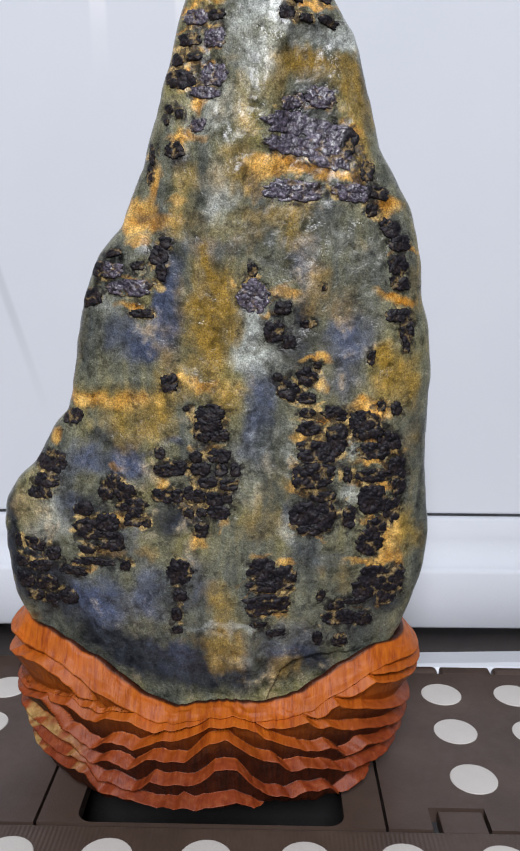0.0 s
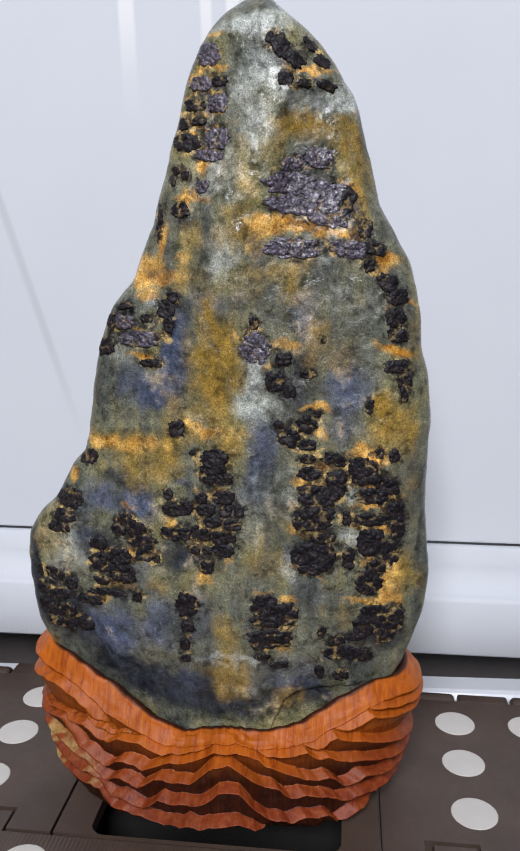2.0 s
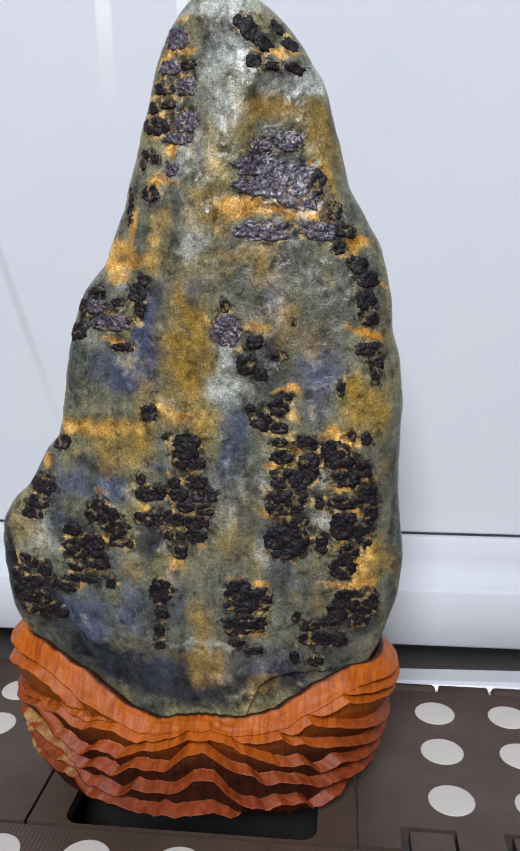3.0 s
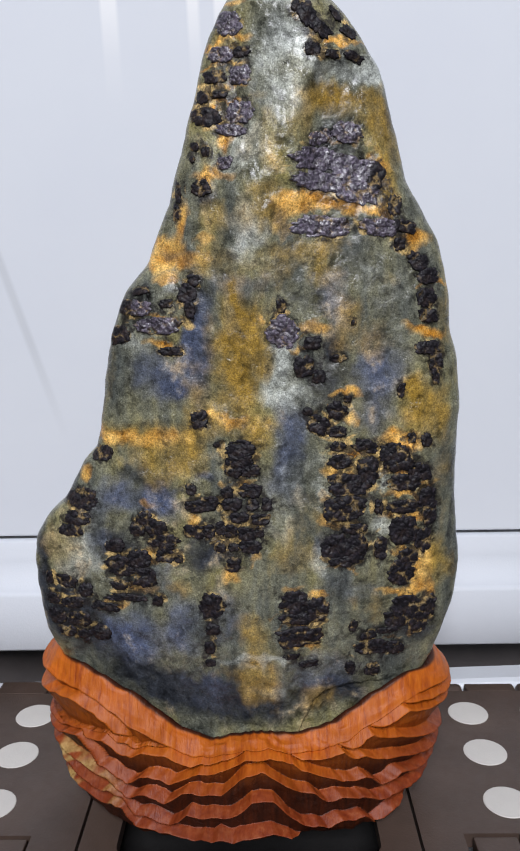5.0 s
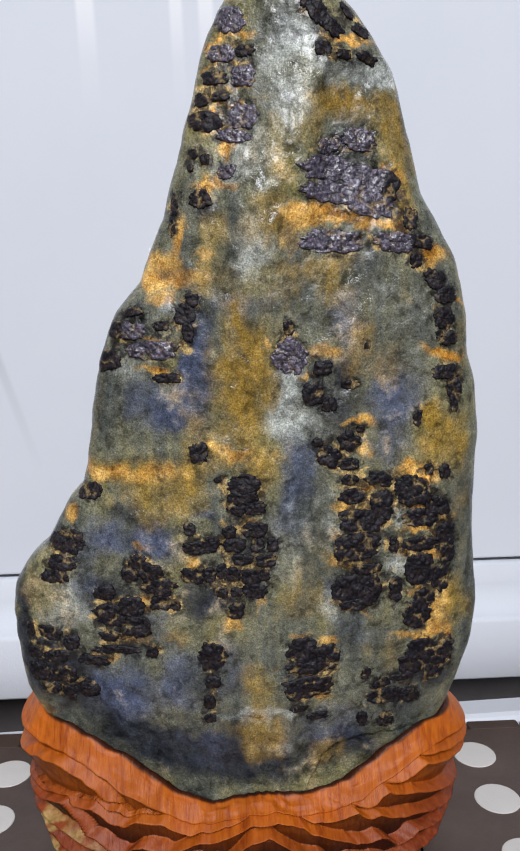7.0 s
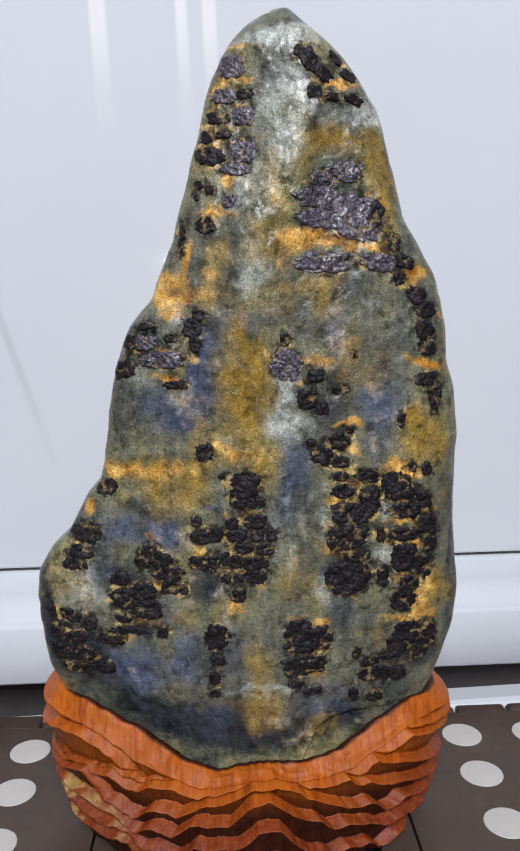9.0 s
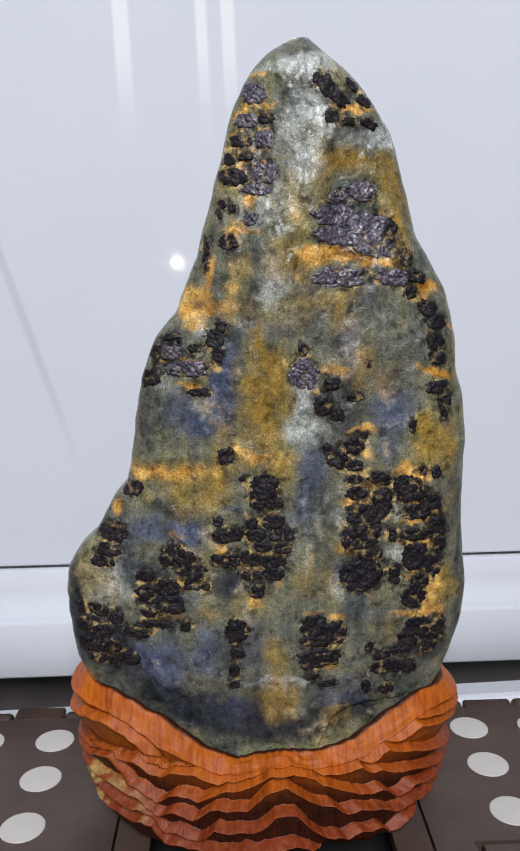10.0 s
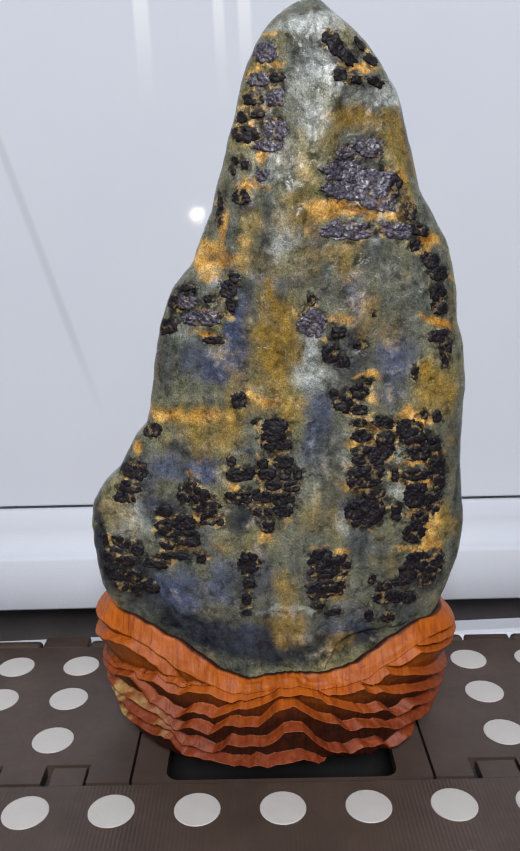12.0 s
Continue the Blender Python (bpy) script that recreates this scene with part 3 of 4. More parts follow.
def side_curve(heights, breadths):
    z = np.arange(20.0, 303.61, 0.5)
    u = np.interp(z, heights, breadths)
    k = np.hanning(11)
    padded = np.concatenate([np.full(5, u[0]), u, np.full(5, u[-1])])
    smooth = np.convolve(padded, k / k.sum(), "valid")
    keep = smooth_step(296.1, 303.1, z)
    return z, smooth * (1 - keep) + u * keep


CURVE_Z, CURVE_L = side_curve(LEFT_Z, LEFT_U)
CURVE_R = side_curve(RIGHT_Z, RIGHT_U)[1]


def outline(z):
    l = np.interp(z * 1000, CURVE_Z, CURVE_L) / 1000
    r = np.interp(z * 1000, CURVE_Z, CURVE_R) / 1000
    l = l + 0.0026 * (fractal(z * 95, 0 * z, 0 * z + 2, 3) - 0.5)
    r = r + 0.0020 * (fractal(z * 80, 0 * z + 5, 0 * z, 3) - 0.5)
    return l, r


def relief(u, z):
    """Swells, dimples and the long ridge that runs down from the top; metres towards the back."""
    d = 0.0046 * (fractal(u * 28 + 3, 0 * u, z * 22, 3) - 0.5)
    d = d + 0.0017 * (fractal(u * 120, 0 * u + 5, z * 90, 3) - 0.5)
    d = d + 0.0009 * (fractal(u * 330, 0 * u + 2, z * 300, 2) - 0.5)
    spine = np.interp(z, [0.19, 0.208, 0.223, 0.255, 0.272, 0.30], [-0.003, 0.0, 0.0036, 0.015, 0.0205, 0.019])
    d = d - 0.0030 * np.exp(-((u - spine) / 0.010) ** 2) * smooth_step(0.16, 0.24, z)
    # a shallow bay under an arched shoulder, and the flat facet at the very top
    arch = np.interp(u, [0.021, 0.0285, 0.040, 0.054], [0.268, 0.2735, 0.2752, 0.2735])
    d = d + 0.0024 * smooth_step(0.0, 0.0065, arch - z) * smooth_step(0.019, 0.027, u) * smooth_step(0.222, 0.246, z)
    d = d - 0.0008 * np.exp(-((z - arch - 0.002) / 0.0025) ** 2) * smooth_step(0.022, 0.030, u)
    facet = np.interp(u, [-0.003, 0.007, 0.019], [0.2947, 0.2941, 0.2968])
    d = d + 0.45 * np.clip(z - facet, 0, 0.010)
    # a hairline crack beside the ochre patch
    d = d + 0.0007 * np.exp(-((u - 0.0067 - 0.02 * (z - 0.175)) / 0.0006) ** 2) * smooth_step(0.162, 0.166, z) * smooth_step(0.186, 0.182, z)
    d = d + 0.0016 * np.exp(-(((u + 0.028) / 0.012) ** 2 + ((z - 0.215) / 0.010) ** 2))
    # a flake has sprung off low down, leaving a ragged step
    step = np.interp(u, [0.016, 0.022, 0.0264, 0.030, 0.039, 0.052, 0.075], [0.02, 0.040, 0.0486, 0.0510, 0.0538, 0.056, 0.057])
    step = step + 0.002 * (fractal(u * 300, 0 * u, z * 200, 2) - 0.5)
    d = d + 0.0014 * smooth_step(0.0, 0.0009, step - z) * (u > 0.016)
    return d


def front_of(u, z):
    l, r = outline(z)
    s = np.clip((u - (l + r) / 2) / ((r - l) / 2), -1, 1)
    c = np.sqrt(1 - s * s)
    high, low = np.clip((z - 0.155) / 0.12, 0, 2), np.clip((0.155 - z) / 0.085, 0, 2)
    thick = np.maximum(0.0155 - 0.0035 * high ** 2 - 0.0028 * low ** 2, 0.007) * (0.30 + 0.70 * np.sqrt(np.clip((0.3046 - z) / 0.016, 0, 1)))
    return -thick * c ** 0.62 + relief(u, z) * np.sqrt(c)


MINERALS = {"rust": [], "ochre": [], "blue": [], "slate_and_shade": [], "pale": []}
CRUSTS, SHEENS = [], set()


def crust(u, z, w, h, turn, sheen=0):
    if sheen:
        SHEENS.add(len(CRUSTS))
    CRUSTS.append((u / 1000, z / 1000, w / 2000, h / 2000, radians(turn)))


def rust(u, z, w, h, amount):
    MINERALS["rust"].append((u / 1000, z / 1000, w / 2000, h / 2000, amount))


def ochre(u, z, w, h, amount):
    MINERALS["ochre"].append((u / 1000, z / 1000, w / 2000, h / 2000, amount))


def blue(u, z, w, h, amount):
    MINERALS["blue"].append((u / 1000, z / 1000, w / 2000, h / 2000, amount))


def slate_and_shade(u, z, w, h, amount):
    MINERALS["slate_and_shade"].append((u / 1000, z / 1000, w / 2000, h / 2000, amount))


def pale(u, z, w, h, amount):
    MINERALS["pale"].append((u / 1000, z / 1000, w / 2000, h / 2000, amount))


# dark nodular crust: across, height, breadth, depth in millimetres, tilt, sheen
crust(-2.6, 284.9, 9.4, 7.7, 0, 1)
crust(-5.5, 275.7, 8.5, 5.1, 0, 1)
crust(1.9, 275.9, 5.9, 3.6, 0)
crust(1.1, 268.8, 7.7, 6.9, 0, 1)
crust(-7.1, 268.8, 8.1, 4.4, 0)
crust(-5.8, 263.2, 6.7, 2.5, 0)
crust(-11.2, 262.9, 4.7, 4.8, 0)
crust(0.5, 257.7, 9.8, 7.0, 0, 1)
crust(-10.2, 256.8, 11.1, 6.1, 0)
crust(-2.1, 252.1, 10.6, 3.7, -10, 1)
crust(-14.3, 247.3, 3.1, 3.1, 0)
crust(-10.5, 245.7, 3.1, 3.8, 0)
crust(-14.9, 243.4, 2.2, 2.4, 0)
crust(-4.3, 241.8, 5.3, 4.8, 0, 1)
crust(-12.1, 234.3, 7.2, 5.5, 0)
crust(-20.1, 232.8, 2.5, 7.7, 0)
crust(-20.9, 226.5, 2.3, 6.3, 0)
crust(18.9, 288.1, 3.0, 4.3, 0)
crust(22.3, 285.9, 6.1, 7.8, 35)
crust(26.6, 281.9, 7.6, 4.8, -35)
crust(31.6, 286.9, 2.8, 5.9, 35)
crust(35.8, 281.7, 6.2, 3.9, -35)
crust(24.4, 275.4, 5.4, 4.6, 0)
crust(30.3, 274.3, 4.8, 2.7, 0)
crust(37.6, 273.9, 6.9, 3.1, -20)
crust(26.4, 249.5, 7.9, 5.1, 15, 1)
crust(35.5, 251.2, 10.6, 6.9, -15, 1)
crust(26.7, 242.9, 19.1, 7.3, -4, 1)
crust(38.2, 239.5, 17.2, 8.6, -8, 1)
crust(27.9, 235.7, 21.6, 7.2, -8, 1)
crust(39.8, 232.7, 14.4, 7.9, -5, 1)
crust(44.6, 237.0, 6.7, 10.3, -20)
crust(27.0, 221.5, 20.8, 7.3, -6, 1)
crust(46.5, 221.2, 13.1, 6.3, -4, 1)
crust(54.7, 221.5, 8.7, 4.9, -10)
crust(51.3, 228.2, 5.1, 7.3, -10)
crust(53.4, 215.7, 4.3, 4.6, 0)
crust(59.9, 209.9, 8.4, 5.7, -30)
crust(63.6, 205.2, 7.9, 5.4, 0)
crust(63.1, 197.7, 7.5, 7.3, 0)
crust(63.9, 192.0, 7.5, 5.5, 0)
crust(63.8, 181.2, 9.2, 5.2, 0)
crust(67.2, 175.9, 5.4, 7.8, 0)
crust(67.3, 170.9, 2.9, 5.6, 0)
crust(55.1, 166.8, 3.0, 5.2, -10)
crust(-15.4, 204.7, 4.4, 4.2, 0)
crust(-17.5, 200.5, 7.0, 6.4, 0)
crust(-16.9, 195.2, 3.7, 7.5, 0)
crust(-39.3, 195.4, 6.1, 5.4, 10)
crust(-34.2, 195.2, 8.4, 5.4, 0, 1)
crust(-24.9, 196.9, 5.5, 3.2, 0)
crust(-27.9, 189.3, 16.6, 6.2, 0, 1)
crust(-42.4, 186.0, 8.9, 6.9, 10)
crust(-23.5, 180.9, 9.3, 3.3, 0)
crust(-33.7, 201.1, 6.6, 2.5, 10)
crust(14.2, 187.4, 11.5, 11.3, -30, 1)
crust(14.0, 196.0, 3.7, 4.7, 0)
crust(24.4, 183.5, 6.3, 4.7, 0)
crust(21.4, 175.5, 7.9, 7.8, 0)
crust(26.6, 172.1, 5.2, 5.2, 0)
crust(38.2, 190.1, 2.1, 2.0, 0)
crust(32.8, 178.1, 6.3, 3.0, 0)
crust(-14.6, 157.1, 6.4, 7.1, 0)
crust(-8.7, 148.4, 2.4, 2.1, 0)
crust(22.8, 160.0, 3.4, 3.2, 0)
crust(26.4, 155.1, 8.0, 7.1, -30)
crust(32.9, 160.3, 6.9, 8.0, 40)
crust(36.7, 164.1, 3.1, 2.5, 0)
crust(33.0, 152.6, 7.3, 3.9, 0)
crust(33.4, 147.3, 6.2, 3.8, 0)
crust(42.8, 147.3, 9.6, 4.7, -15)
crust(34.2, 141.9, 9.4, 5.1, 0)
crust(44.1, 138.0, 8.2, 10.7, 0)
crust(36.6, 133.5, 15.8, 8.4, -5)
crust(36.0, 124.8, 15.9, 9.4, 0)
crust(39.5, 117.2, 10.1, 4.1, 0)
crust(32.5, 110.7, 9.7, 10.4, 0)
crust(40.0, 110.0, 9.1, 11.6, 0)
crust(36.0, 105.0, 10.7, 4.2, 0)
crust(48.1, 125.3, 3.6, 6.2, 0)
crust(49.1, 109.5, 4.9, 8.9, 0)
crust(53.4, 144.5, 10.6, 7.4, 0)
crust(55.0, 140.5, 12.0, 5.5, 0)
crust(60.6, 138.8, 4.8, 6.1, 0)
crust(64.2, 137.1, 5.3, 6.3, 0)
crust(56.8, 133.9, 12.6, 6.9, 0)
crust(65.6, 128.1, 6.7, 7.0, 0)
crust(57.0, 124.9, 12.4, 5.2, 0)
crust(66.7, 122.1, 5.3, 10.9, 0)
crust(57.3, 116.1, 10.2, 11.6, 0)
crust(64.8, 111.8, 6.8, 9.5, 0)
crust(59.3, 105.8, 7.5, 6.1, 0)
crust(56.8, 99.2, 11.2, 10.7, 0)
crust(59.2, 149.9, 3.3, 4.4, 0)
crust(64.5, 148.8, 4.2, 5.3, 0)
crust(-0.4, 147.0, 11.3, 6.7, 0)
crust(-0.9, 142.8, 10.6, 5.7, 0)
crust(2.9, 139.2, 6.8, 5.1, 0)
crust(-2.8, 138.8, 6.1, 4.7, 0)
crust(2.8, 131.6, 8.8, 5.4, 0)
crust(-5.3, 131.3, 4.9, 4.3, 0)
crust(-3.8, 127.1, 7.6, 5.0, 0)
crust(8.5, 126.9, 4.2, 4.9, 0)
crust(3.5, 126.6, 5.0, 4.4, 0)
crust(-1.2, 122.2, 7.3, 4.3, 0)
crust(6.5, 121.4, 7.0, 4.7, 0)
crust(-4.4, 116.9, 5.4, 5.3, 0)
crust(1.4, 115.9, 6.9, 5.7, 0)
crust(5.7, 116.6, 3.9, 4.5, 0)
crust(2.9, 111.3, 8.9, 5.7, 0)
crust(-3.5, 104.7, 5.4, 6.0, 0)
crust(-3.4, 111.1, 3.9, 3.4, 0)
crust(-18.1, 132.5, 4.2, 4.6, 0)
crust(-13.5, 126.8, 9.9, 5.6, 10)
crust(-18.9, 126.6, 3.4, 3.5, 0)
crust(-16.8, 117.1, 8.4, 5.5, 0)
crust(-11.8, 116.9, 4.2, 5.1, 0)
crust(-7.9, 117.9, 4.2, 5.4, 0)
crust(-8.2, 111.1, 4.6, 4.4, 0)
crust(-35.1, 121.5, 5.8, 6.0, 0)
crust(-31.1, 118.3, 8.5, 6.5, -20)
crust(-37.8, 117.2, 5.5, 6.1, 0)
crust(-28.6, 113.1, 12.5, 6.0, -10)
crust(-27.8, 107.5, 7.7, 5.6, 0)
crust(-23.0, 106.5, 3.5, 3.2, 0)
crust(-46.3, 111.0, 7.9, 5.3, 0)
crust(-45.4, 104.7, 9.9, 5.5, 0)
crust(-37.5, 106.4, 8.6, 7.1, 0)
crust(-43.6, 101.4, 9.6, 4.5, 0)
crust(-35.4, 99.1, 9.3, 8.4, 0)
crust(-44.7, 95.9, 8.2, 4.1, 0)
crust(-42.9, 91.0, 16.4, 3.0, 0)
crust(-31.4, 89.9, 4.4, 4.4, 0)
crust(-50.6, 87.3, 10.7, 3.7, -10)
crust(-53.3, 76.7, 7.7, 6.5, 0)
crust(-50.1, 144.2, 8.9, 5.5, 10)
crust(-57.0, 127.7, 11.1, 8.0, 0)
crust(-63.2, 128.0, 7.1, 3.3, 0)
crust(-59.7, 120.5, 10.4, 5.2, 0)
crust(-62.3, 116.4, 9.4, 4.9, 0)
crust(-65.0, 96.9, 8.4, 5.0, -15)
crust(-57.9, 93.6, 5.5, 6.1, 0)
crust(-71.7, 97.4, 3.1, 5.0, 0)
crust(-70.6, 89.1, 6.4, 5.2, 0)
crust(-63.5, 88.4, 9.3, 4.4, 0)
crust(-69.8, 81.9, 7.8, 6.6, 0)
crust(-60.9, 81.6, 9.8, 6.2, 0)
crust(-66.0, 76.1, 6.9, 4.5, 0)
crust(-59.3, 75.0, 6.0, 4.8, 0)
crust(-11.7, 88.3, 10.6, 10.2, 0)
crust(-11.9, 78.8, 5.9, 5.0, 0)
crust(-12.9, 71.1, 4.4, 5.9, 0)
crust(-12.9, 64.5, 4.4, 3.2, 0)
crust(18.5, 89.0, 10.6, 9.3, 0)
crust(26.6, 86.0, 8.4, 10.2, 0)
crust(20.1, 83.0, 14.4, 4.5, 0)
crust(20.1, 75.5, 16.9, 8.9, 0)
crust(17.1, 67.4, 6.6, 2.8, 0)
crust(23.4, 63.4, 8.3, 3.0, 0)
crust(40.1, 79.1, 3.4, 5.2, -20)
crust(46.0, 74.4, 7.0, 3.5, 0)
crust(52.5, 76.2, 8.5, 2.9, 10)
crust(47.2, 69.3, 15.0, 6.6, 0)
crust(56.2, 68.5, 7.1, 5.5, 0)
crust(39.2, 60.9, 3.9, 6.6, 0)
crust(47.7, 60.2, 6.0, 6.2, 0)
crust(59.8, 85.4, 12.6, 8.7, 0)
crust(56.1, 80.9, 10.3, 7.6, 15)
crust(64.7, 80.2, 7.9, 13.8, 0)
crust(68.4, 85.2, 5.2, 9.2, 0)
# bright orange veins
rust(0.1, 289.7, 10.3, 2.8, 0.6)
rust(-2.8, 279.3, 14.7, 2.2, 0.8)
rust(-3.8, 272.3, 16.4, 1.7, 0.7)
rust(-2.2, 265.3, 12.5, 1.7, 0.7)
rust(-5.9, 260.3, 18.9, 1.7, 0.9)
rust(-3.7, 237.6, 11.8, 4.3, 0.6)
rust(-12.1, 238.4, 11.2, 5.1, 0.7)
rust(-4.0, 248.7, 7.1, 8.1, 1)
rust(31.9, 246.7, 13.2, 2.5, 0.8)
rust(44.6, 241.9, 11.0, 5.8, 0.65)
rust(35.3, 228.2, 30.6, 3.9, 0.95)
rust(21.3, 231.4, 22.7, 6.2, 0.9)
rust(13.4, 224.4, 8.0, 11.5, 0.5)
rust(44.6, 226.3, 14.3, 3.9, 0.8)
rust(27.7, 278.0, 10.1, 3.3, 0.6)
rust(34.0, 277.0, 13.3, 3.0, 1)
rust(-18.6, 224.6, 4.5, 9.9, 0.9)
rust(-21.2, 217.1, 10.4, 7.2, 0.9)
rust(-27.1, 211.1, 10.6, 6.4, 0.85)
rust(-17.6, 211.1, 12.3, 6.4, 0.85)
rust(-10.9, 216.4, 8.1, 4.0, 0.4)
rust(-9.7, 209.7, 10.9, 4.0, 0.3)
rust(-24.1, 205.7, 11.1, 3.6, 0.7)
rust(58.7, 216.0, 11.2, 5.6, 1)
rust(64.5, 202.2, 9.4, 2.5, 0.9)
rust(64.0, 187.3, 12.6, 5.8, 1)
rust(-26.2, 184.1, 10.3, 4.2, 1)
rust(-27.8, 193.3, 11.3, 2.2, 0.8)
rust(23.7, 187.6, 9.5, 4.5, 0.6)
rust(19.6, 180.2, 6.2, 2.5, 0.9)
rust(5.9, 190.7, 2.4, 2.9, 0.7)
rust(35.5, 165.9, 10.1, 2.5, 0.9)
rust(38.0, 157.4, 4.6, 3.9, 0.6)
rust(-5.3, 158.7, 13.7, 5.0, 0.6)
rust(-10.9, 160.1, 11.2, 1.9, 0.8)
rust(-37.0, 151.4, 34.7, 8.8, 0.5)
rust(-41.9, 151.9, 13.0, 3.8, 0.6)
rust(-27.3, 153.9, 8.3, 6.6, 0.5)
rust(-46.0, 150.2, 9.8, 4.6, 0.8)
rust(-55.9, 138.2, 5.8, 7.6, 0.9)
rust(-16.7, 122.3, 6.8, 3.8, 1)
rust(-35.5, 126.5, 5.2, 3.6, 0.6)
rust(-33.5, 108.0, 9.6, 7.4, 0.9)
rust(-37.6, 94.2, 14.4, 4.3, 0.8)
rust(-49.0, 87.9, 13.9, 3.4, 0.7)
rust(2.9, 135.4, 6.8, 2.9, 0.8)
rust(-2.6, 101.3, 5.2, 6.0, 0.7)
rust(-6.8, 133.1, 4.6, 2.6, 0.6)
rust(4.8, 107.2, 4.8, 4.4, 0.6)
rust(39.7, 144.6, 20.9, 2.7, 0.9)
rust(33.4, 138.4, 13.6, 4.7, 0.95)
rust(35.8, 128.9, 13.9, 2.0, 0.7)
rust(35.5, 119.0, 16.0, 4.2, 0.9)
rust(36.0, 102.8, 11.9, 1.6, 0.9)
rust(54.9, 149.6, 13.7, 5.6, 0.8)
rust(54.6, 137.4, 16.0, 2.7, 0.8)
rust(56.1, 129.2, 14.2, 2.7, 0.9)
rust(56.9, 121.7, 16.7, 3.4, 0.9)
rust(66.2, 134.3, 9.0, 2.5, 0.9)
rust(57.3, 108.2, 10.2, 2.1, 0.8)
rust(65.6, 99.0, 8.0, 14.9, 1)
rust(57.9, 93.2, 18.0, 3.8, 0.9)
rust(17.1, 95.1, 7.5, 3.4, 0.7)
rust(27.3, 92.0, 7.6, 2.8, 0.7)
rust(22.1, 79.2, 16.4, 3.7, 1)
rust(12.1, 85.1, 12.4, 3.7, 0.5)
rust(20.2, 69.3, 15.3, 2.5, 0.7)
rust(52.2, 72.5, 9.8, 2.4, 0.7)
rust(62.4, 74.6, 4.9, 6.4, 0.5)
rust(28.9, 129.2, 3.5, 6.7, 0.5)
# ochre wash
ochre(28.2, 259.2, 18.2, 9.1, 0.5)
ochre(44.7, 253.9, 10.8, 17.3, 0.6)
ochre(35.5, 254.0, 15.7, 7.6, 0.4)
ochre(6.5, 257.1, 11.5, 11.4, 0.3)
ochre(46.5, 232.7, 10.6, 15.7, 0.6)
ochre(-3.0, 224.4, 15.9, 11.7, 0.5)
ochre(20.4, 211.5, 18.7, 13.9, 0.45)
ochre(-8.2, 157.8, 12.5, 10.3, 0.5)
ochre(47.0, 185.1, 13.1, 10.5, 0.4)
ochre(31.6, 207.7, 12.3, 10.0, 0.3)
ochre(-1.8, 280.8, 9.7, 9.5, 0.4)
ochre(32.2, 262.5, 23.3, 9.2, 0.85)
ochre(44.7, 262.7, 9.7, 8.4, 0.6)
ochre(49.8, 248.8, 9.4, 25.6, 0.55)
ochre(8.0, 246.7, 15.4, 11.4, 0.3)
ochre(9.5, 231.1, 10.4, 13.5, 0.7)
ochre(0.2, 182.3, 16.4, 39.2, 0.85)
ochre(-3.7, 173.9, 18.5, 25.2, 0.45)
ochre(0.5, 196.9, 4.5, 13.0, 0.6)
ochre(12.9, 208.1, 12.0, 19.7, 0.3)
ochre(-37.0, 152.8, 36.9, 11.4, 0.65)
ochre(-23.8, 143.1, 31.6, 14.8, 0.55)
ochre(-17.3, 155.9, 11.3, 28.0, 0.5)
ochre(3.5, 151.8, 13.4, 13.5, 0.6)
ochre(38.2, 192.9, 11.7, 14.4, 0.5)
ochre(65.2, 158.9, 16.8, 20.4, 0.65)
ochre(61.0, 165.4, 9.5, 11.6, 0.6)
ochre(70.4, 189.7, 8.4, 31.8, 0.45)
ochre(69.7, 102.9, 14.4, 21.6, 0.6)
ochre(70.5, 134.8, 10.1, 39.2, 0.4)
ochre(22.1, 121.4, 16.2, 30.3, 0.35)
ochre(16.2, 104.9, 14.0, 16.0, 0.35)
ochre(2.0, 77.1, 14.1, 15.7, 0.6)
ochre(4.2, 58.0, 13.4, 24.6, 0.6)
ochre(-6.3, 61.6, 11.2, 9.9, 0.4)
ochre(-12.5, 208.3, 13.0, 12.8, 0.5)
ochre(-3.3, 211.8, 12.8, 16.7, 0.35)
ochre(31.6, 215.8, 20.5, 11.9, 0.25)
ochre(50.5, 207.3, 12.7, 12.1, 0.25)
ochre(-68.7, 109.7, 13.9, 14.3, 0.3)
ochre(-47.3, 174.1, 6.3, 24.8, 0.45)
ochre(28.9, 48.7, 14.3, 10.9, 0.4)
ochre(18.9, 253.6, 8.3, 11.4, 0.3)
ochre(35.4, 183.6, 12.6, 8.3, 0.4)
ochre(42.5, 84.0, 16.1, 15.0, 0.3)
ochre(-21.4, 95.5, 13.0, 5.5, 0.4)
# blue-violet clouds
blue(-28.5, 172.8, 29.2, 20.0, 0.75)
blue(-14.8, 178.8, 9.1, 35.2, 0.75)
blue(3.8, 200.9, 14.8, 12.9, 0.6)
blue(-4.4, 202.8, 10.9, 8.8, 0.45)
blue(-12.2, 191.9, 12.2, 18.2, 0.55)
blue(33.7, 196.7, 11.3, 26.2, 0.65)
blue(47.5, 173.3, 20.7, 28.6, 0.85)
blue(50.6, 200.0, 12.9, 12.2, 0.4)
blue(16.5, 150.9, 11.5, 36.3, 0.85)
blue(14.0, 137.7, 13.5, 21.9, 0.55)
blue(-41.7, 127.4, 28.3, 16.5, 0.85)
blue(-30.0, 127.6, 11.5, 12.2, 0.9)
blue(-52.1, 114.1, 9.4, 21.7, 0.55)
blue(-12.5, 136.4, 8.0, 7.2, 0.8)
blue(-42.0, 75.6, 28.6, 20.5, 1)
